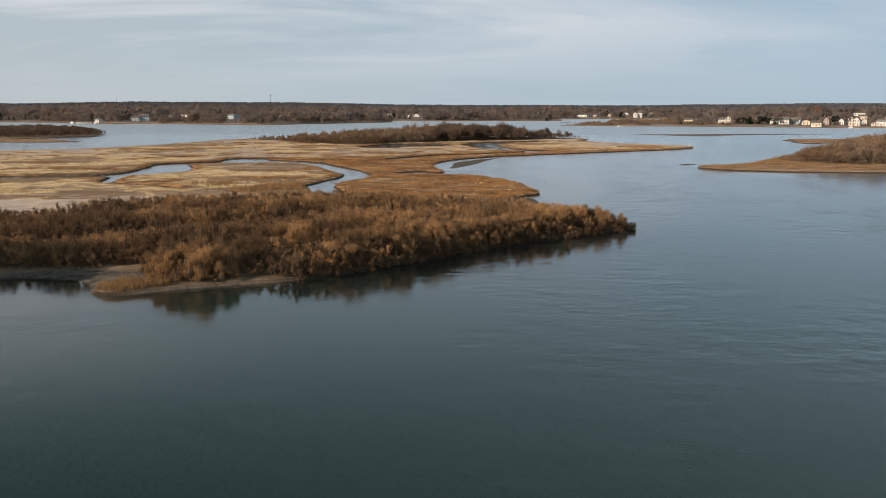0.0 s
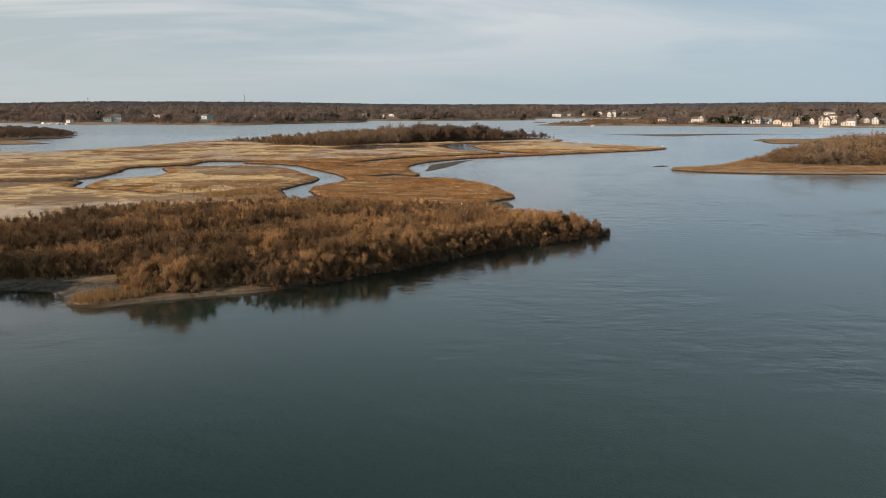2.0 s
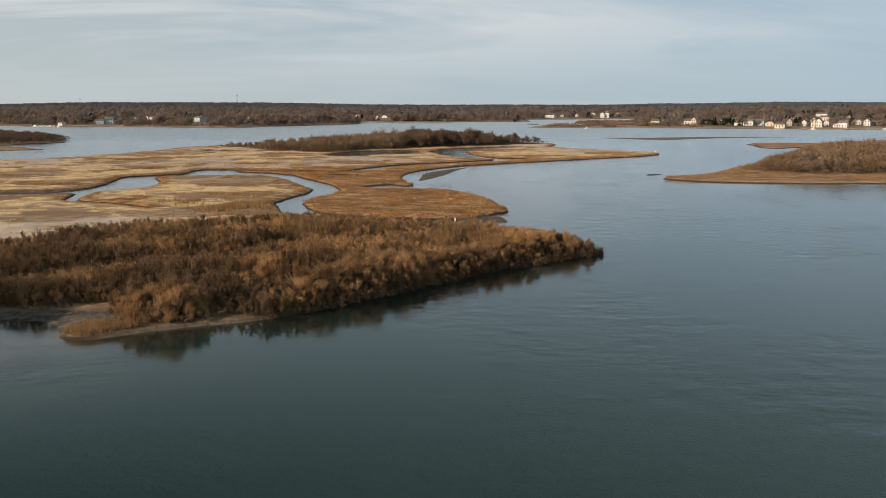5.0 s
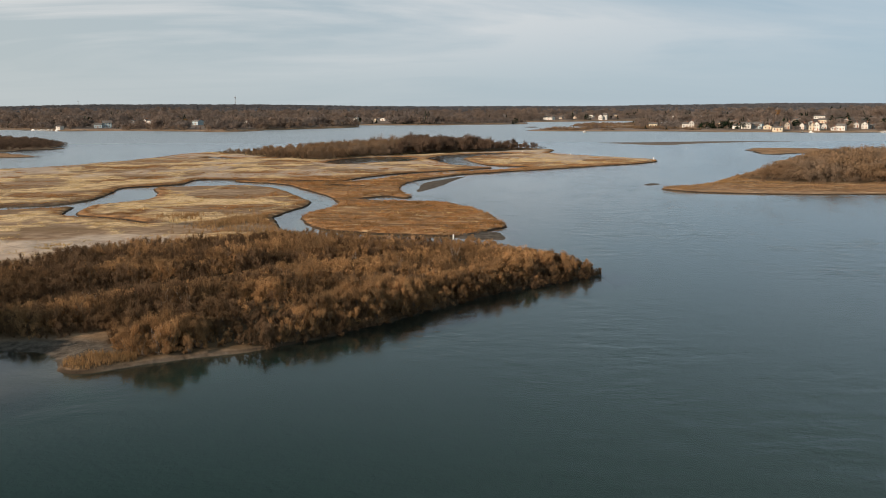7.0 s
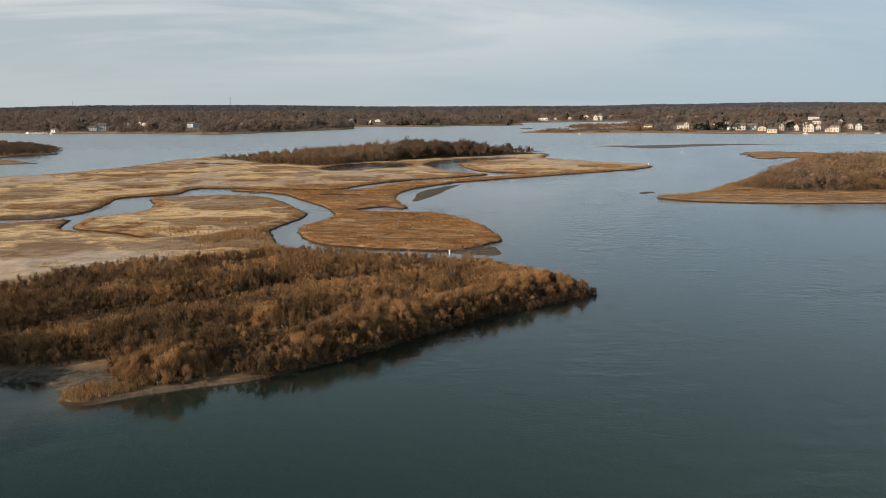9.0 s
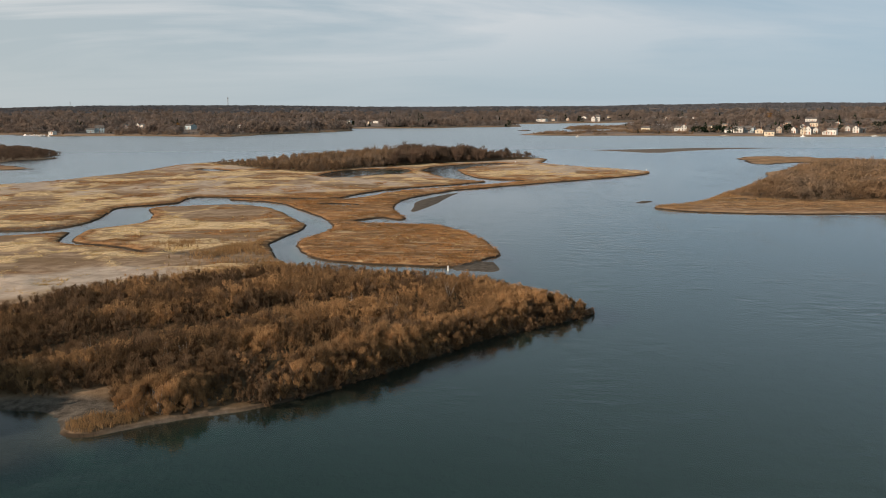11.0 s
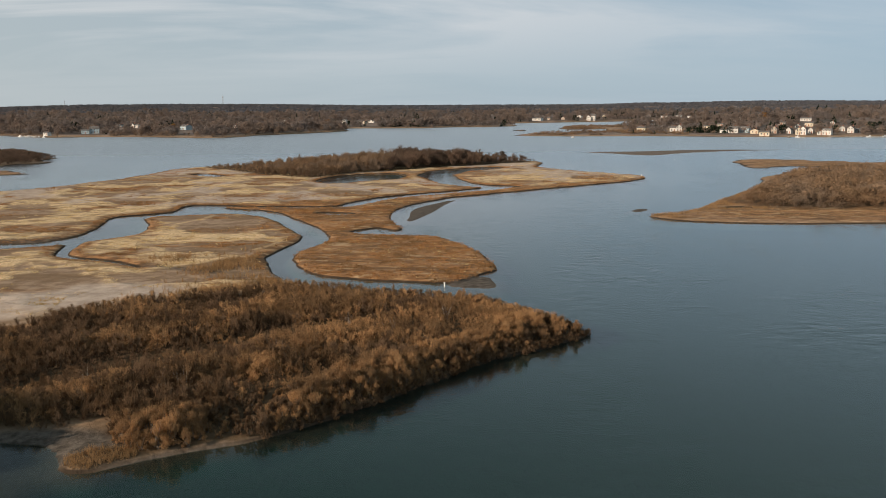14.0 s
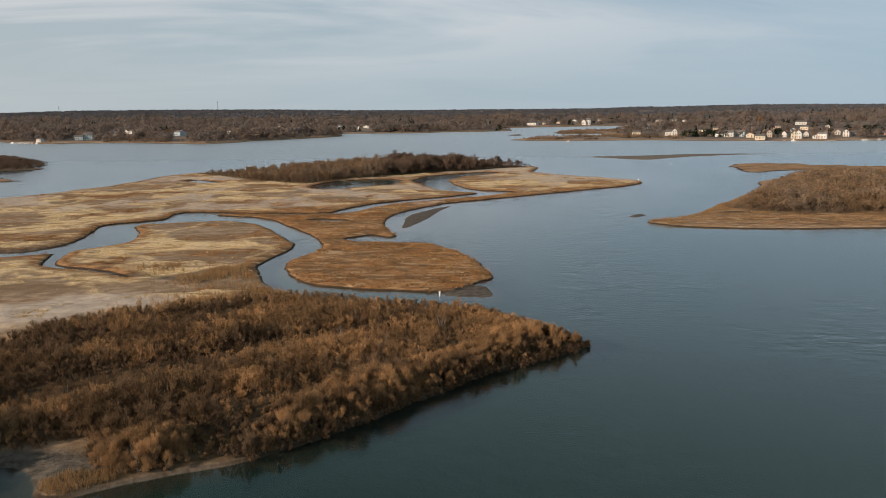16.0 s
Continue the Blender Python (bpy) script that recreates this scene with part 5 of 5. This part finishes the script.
def house(x, y, wide, tall, cladding, turn, gable):
    words = {WHITE_PAINT: "white clapboard", CREAM_PAINT: "cream clapboard", BLUE_PAINT: "pale blue clapboard", SHINGLE: "weathered shingle"}[cladding]
    storeys = "two-storey" if tall > 6.6 else "low"
    home = tagged(new("house"), f"{storeys} {words} house with a grey roof by the shore", "house", "houses on the far shore")
    z = float(height(np.array([x]), np.array([y]))[0]) - 0.5
    home.matrix_world = pose(x, y, z, 0, 0, turn - 30)
    eave, deep = 0.5 + (tall - 0.5) * (0.64 if gable else 0.70), max(5.0, wide * 0.72)
    half, span = (wide / 2, deep) if gable else (deep / 2, wide)
    top = tall
    wall = prism("wall", [(-half, -0.4), (half, -0.4), (half, eave), (0, top - 0.25), (-half, eave)], span, cladding)
    o = 0.5
    slope = (top - 0.25 - eave) / half
    roof = prism("roof", [(-half - o, eave - o * slope), (-half - o, eave - o * slope + 0.28), (0, top + 0.05), (half + o, eave - o * slope + 0.28), (half + o, eave - o * slope), (0, top - 0.22)], span + 0.9, ROOFING)
    for data, name in ((wall, "wall"), (roof, "roof")):
        ob = part(name, data, home, "grey shingled roof" if name == "roof" else "")
        if not gable:
            ob.rotation_euler = (0, 0, radians(90))
    face = -deep / 2 if not gable else -span / 2
    columns = max(2, int(wide / 2.6))
    for row in range(2 if eave > 4.6 else 1):
        level = 2.1 + 2.75 * row
        for k in range(columns):
            wx = (k + 0.5 - columns / 2) * wide / columns * 0.92
            if row == 0 and k == columns // 2:
                part("door", DOOR, home, "dark red door").location = (wx, face - 0.03, 0.5)
                continue
            w = part("window", WINDOW, home)
            w.location = (wx, face - 0.03, level)
            part("pane", PANE, w, "dark glass")
    # windows of the end wall that faces the sun
    end = -wide / 2
    for k in range(2):
        w = part("window", WINDOW, home)
        w.matrix_local = pose(end - 0.03, (k - 0.5) * (deep if not gable else span) * 0.5, 2.1, 0, 0, -90)
        part("pane", PANE, w, "dark glass")
    part("chimney", solid("chimney", [((0, 0, 0), (0.8, 0.8, 2.2)), ((0, 0, 1.12), (0.95, 0.95, 0.18))], BRICK), home, "brick chimney").location = (wide * 0.22, 0.8, tall - 0.35)
    if wide > 9:
        posts = [((k * wide * 0.2, face - 2.1, 0.85), (0.14, 0.14, 1.7)) for k in (-2, -1, 0, 1, 2)]
        rail = [((0, face - 2.1, 1.65), (wide * 0.82, 0.08, 0.1)), ((0, face - 1.1, 0.5), (wide * 0.84, 2.2, 0.18))]
        part("deck", solid("deck", posts + rail, WHITE_PAINT), home, "white railed deck")


def dock(x, y, long, turn):
    """A plank walkway on round piles."""
    pier = tagged(new("dock"), "grey plank dock on piles over the water", "dock", "docks on the far shore")
    pier.matrix_world = pose(x, y, 0, 0, 0, turn)
    part("walkway", solid("walkway", [((0, k - long / 2 + 0.5, 0.9), (1.8, 0.94, 0.12)) for k in range(int(long))] + [((s, 0, 0.78), (0.15, long, 0.16)) for s in (-0.7, 0.7)], PLANK), pier)
    pile = bpy.data.meshes.new("post")
    bm = bmesh.new()
    bmesh.ops.create_cone(bm, cap_ends=True, segments=8, radius1=0.16, radius2=0.14, depth=4.2, matrix=Matrix.Translation((0, 0, -0.5)))
    bm.to_mesh(pile)
    bm.free()
    pile.materials.append(BARK)
    for k in range(int(long // 4) + 1):
        for s in (-0.95, 0.95):
            part("post", pile, pier).location = (s, -long / 2 + 4 * k, 0)


def boat(x, y, long, turn, label, group="moored boats"):
    """A small cruiser: flared hull, deck, cabin and windscreen."""
    craft = tagged(new("boat"), label, "boat", group)
    craft.matrix_world = pose(x, y, 0.0, 0, 0, turn)
    verts, faces, rings = [], [], 7
    for k in range(rings):
        f = k / (rings - 1)
        w, rise = 0.34 * long * 0.5 * (1 - f**2.6) + 0.02, 0.75 + 0.45 * f * f
        verts += [(-w, (f - 0.5) * long, rise), (-w * 0.72, (f - 0.5) * long, 0.1), (0, (f - 0.5) * long * 0.97, -0.3 + 0.25 * f), (w * 0.72, (f - 0.5) * long, 0.1), (w, (f - 0.5) * long, rise)]
    for k in range(rings - 1):
        for j in range(5):
            a, b = 5 * k + j, 5 * k + (j + 1) % 5
            faces.append((a, b, b + 5, a + 5))
    faces += [(4, 3, 2, 1, 0), tuple(range(5 * rings - 5, 5 * rings))]
    hull = bpy.data.meshes.new("hull")
    hull.from_pydata(verts, [], faces)
    hull.materials.append(HULL)
    part("hull", hull, craft)
    cabin = prism("cabin", [(-0.5 * 0.3 * long, 0.7), (0.5 * 0.3 * long, 0.7), (0.4 * 0.3 * long, 1.9), (-0.4 * 0.3 * long, 1.9)], long * 0.3, HULL)
    part("cabin", cabin, craft, "white cabin")
    part("windscreen", solid("windscreen", [((0, long * 0.16, 1.5), (long * 0.2, 0.06, 0.5))], GLASS), craft, "dark windscreen")


def mast(x, y, tall, base):
    """A slim three-legged lattice mast."""
    z = float(height(np.array([x]), np.array([y]))[0])
    tower = tagged(new("radio_mast"), "tall slim lattice radio mast on the wooded hill", "mast")
    tower.location = (x, y, z - 0.5)
    corner = [(math.cos(a), math.sin(a)) for a in (0.4, 2.5, 4.6)]
    for cx, cy in corner:
        bm = bmesh.new()
        bmesh.ops.create_cone(bm, cap_ends=True, segments=6, radius1=base * 0.16, radius2=base * 0.12, depth=tall, matrix=Matrix.Translation((cx * base * 0.5, cy * base * 0.5, tall / 2)))
        me = bpy.data.meshes.new("leg")
        bm.to_mesh(me)
        bm.free()
        me.materials.append(STEEL)
        part("leg", me, tower)
    part("lattice", solid("lattice", [((0, 0, tall * (k + 0.5) / 14), (base * 0.95, base * 0.95, 0.25)) for k in range(14)], STEEL), tower)
    part("antenna", solid("antenna", [((0, 0, tall * 0.86), (base * 1.8, base * 1.8, 1.6)), ((0, 0, tall * 1.04), (0.3, 0.3, tall * 0.1))], STEEL), tower)


def evergreen(x, y, tall, wide, rng, shapes):
    tree = tagged(new("evergreen_tree"), "dark green evergreen among bare trees on the shore", "tree", "evergreens on the far shore")
    z = float(height(np.array([x]), np.array([y]))[0])
    tree.matrix_world = pose(x, y, z - 0.2, 0, 0, rng.uniform(0, 360)) @ Matrix.Diagonal((wide / 3, wide / 3, tall / 10, 1))
    head, foot = shapes[rng.integers(0, len(shapes))]
    part("crown", head, tree)
    part("trunk", foot, tree, "dark trunk")


def far_shore_things():
    rng = np.random.default_rng(61)
    for row in HOUSES:
        house(*row)
    shapes = []
    for k in range(6):
        c = conifer(rng, 10, 3) if k < 2 else crown(rng, 9, 150, 0, 0.55, 3.0, 10, 0.2)[0]
        sv, sf = stems(rng, [np.array([0.05, 0.05, 8.5])], 0.28, 0.02)
        shapes.append((mesh_of("crown", c, loose(c), NEEDLES), mesh_of("trunk", sv, sf, BARK)))
    # clumps of evergreens: x, y, how many, how far apart, height
    for x, y, many, apart, tall in EVERGREEN_CLUMPS:
        for _ in range(many):
            evergreen(x + rng.normal() * apart * 0.6, y + rng.normal() * apart, tall * rng.uniform(0.75, 1.2), tall * rng.uniform(0.28, 0.46), rng, shapes)
    # the dark hedge of cedars by the white house
    for k in range(30):
        evergreen(269 + 1.15 * k + rng.normal() * 1.2, 905 - 0.75 * k + rng.uniform(-9, 9), rng.uniform(5.0, 9.0), rng.uniform(3.0, 4.6), rng, shapes)
    # russet oaks that keep their leaves
    for x, y, tall in [(440, 1148, 15), (-292, 1086, 10), (-124, 1222, 15)]:
        head, foot, _ = tree_kind(rng, RUSSET, 10, 260, 40, 0.6, tall * 0.33, tall, 0.25, 0.25)
        stand("oak_tree", [(head, foot, None)], grounded(np.array([x]), np.array([y])), [1.0], rng, "oak with tan winter leaves among bare trees", "tree", "leafy oaks on the far shore")
    for x, y, long, turn in [(277, 830, 16, 5), (331, 806, 18, -20), (366, 790, 14, 12), (384, 793, 16, 80), (404, 798, 20, 8), (417, 796, 24, -78), (-400, 958, 14, 10), (-362, 948, 12, -4)]:
        dock(x, y, long, turn)
    for x, y, long, turn in [(-427, 980, 7, 70), (-421, 976, 5, 20), (-415, 972, 7, 100), (-409, 966, 5, 40), (-403, 961, 6, 85), (-397, 955, 5, 10), (-389, 948, 5.5, 60)]:
        boat(x, y, long, turn, "small white cruiser moored by the marina dock")
    for x, y, long, turn in [(141, 832, 3.4, 100), (398, 792, 6, 95), (410, 790, 6.5, 110), (421, 788, 6, 80), (337, 800, 4, 60), (429, 800, 5, 100)]:
        boat(x, y, long, turn, "small white boat on the open water")
    mast(-835, 3900, 41, 3.0)
    mast(-1560, 4050, 30, 2.0)


def marker_post(x, y, tall):
    """A short white-painted post with a bevelled cap."""
    z = float(height(np.array([x]), np.array([y]))[0])
    post = tagged(new("marker_post"), "short white-painted marker post at the water's edge", "post", "white marker posts")
    post.location = (x, y, z - 0.3)
    part("shaft", solid("shaft", [((0, 0, tall / 2 + 0.1), (0.22, 0.22, tall + 0.4))], POST_WHITE, 0.03), post)
    part("cap", solid("cap", [((0, 0, tall + 0.33), (0.30, 0.30, 0.08))], POST_WHITE, 0.02), post)


def buoy(x, y):
    bm = bmesh.new()
    bmesh.ops.create_uvsphere(bm, u_segments=14, v_segments=8, radius=0.24)
    for v in bm.verts:
        v.co.z *= 0.8 if v.co.z < 0 else 1.5
    me = bpy.data.meshes.new("buoy")
    bm.to_mesh(me)
    bm.free()
    me.materials.append(POST_WHITE)
    ob = tagged(new("buoy", me), "white mooring buoy floating on the water", "buoy", "mooring buoys")
    ob.location = (x, y, 0.05)


def driftwood(x, y, long, turn):
    rng = np.random.default_rng(int(abs(x * 10)))
    verts, faces = stems(rng, [np.array([long * 0.5, 0.1, 0.35]), np.array([-long * 0.5, 0, 0.25]), np.array([long * 0.25, 0.5, 0.6])], 0.11, 0.1)
    log = tagged(new("driftwood", mesh_of("driftwood", verts, faces, BARK)), "dark weathered driftwood log on the marsh", "driftwood", "driftwood on the marsh")
    log.matrix_world = pose(x, y, float(height(np.array([x]), np.array([y]))[0]) + 0.08, 0, 0, turn)


thicket()
dead_wood()
grasses()
island_woods()
far_woods()
far_shore_things()
for post_row in [(3.5, 143.3, 0.7), (85.2, 386.6, 0.8), (90.2, 365.2, 0.9), (62.8, 406.8, 0.6), (43.7, 433, 0.6), (-31.7, 346.9, 0.5)]:
    marker_post(*post_row)
for buoy_spot in [(136.7, 482.5), (-154, 952)]:
    buoy(*buoy_spot)
for log_row in [(-29.6, 147.2, 4.5, 35), (-27.8, 145.3, 3, -50), (-77.4, 190.6, 2.2, 80), (-60.2, 187.1, 3, 10)]:
    driftwood(*log_row)
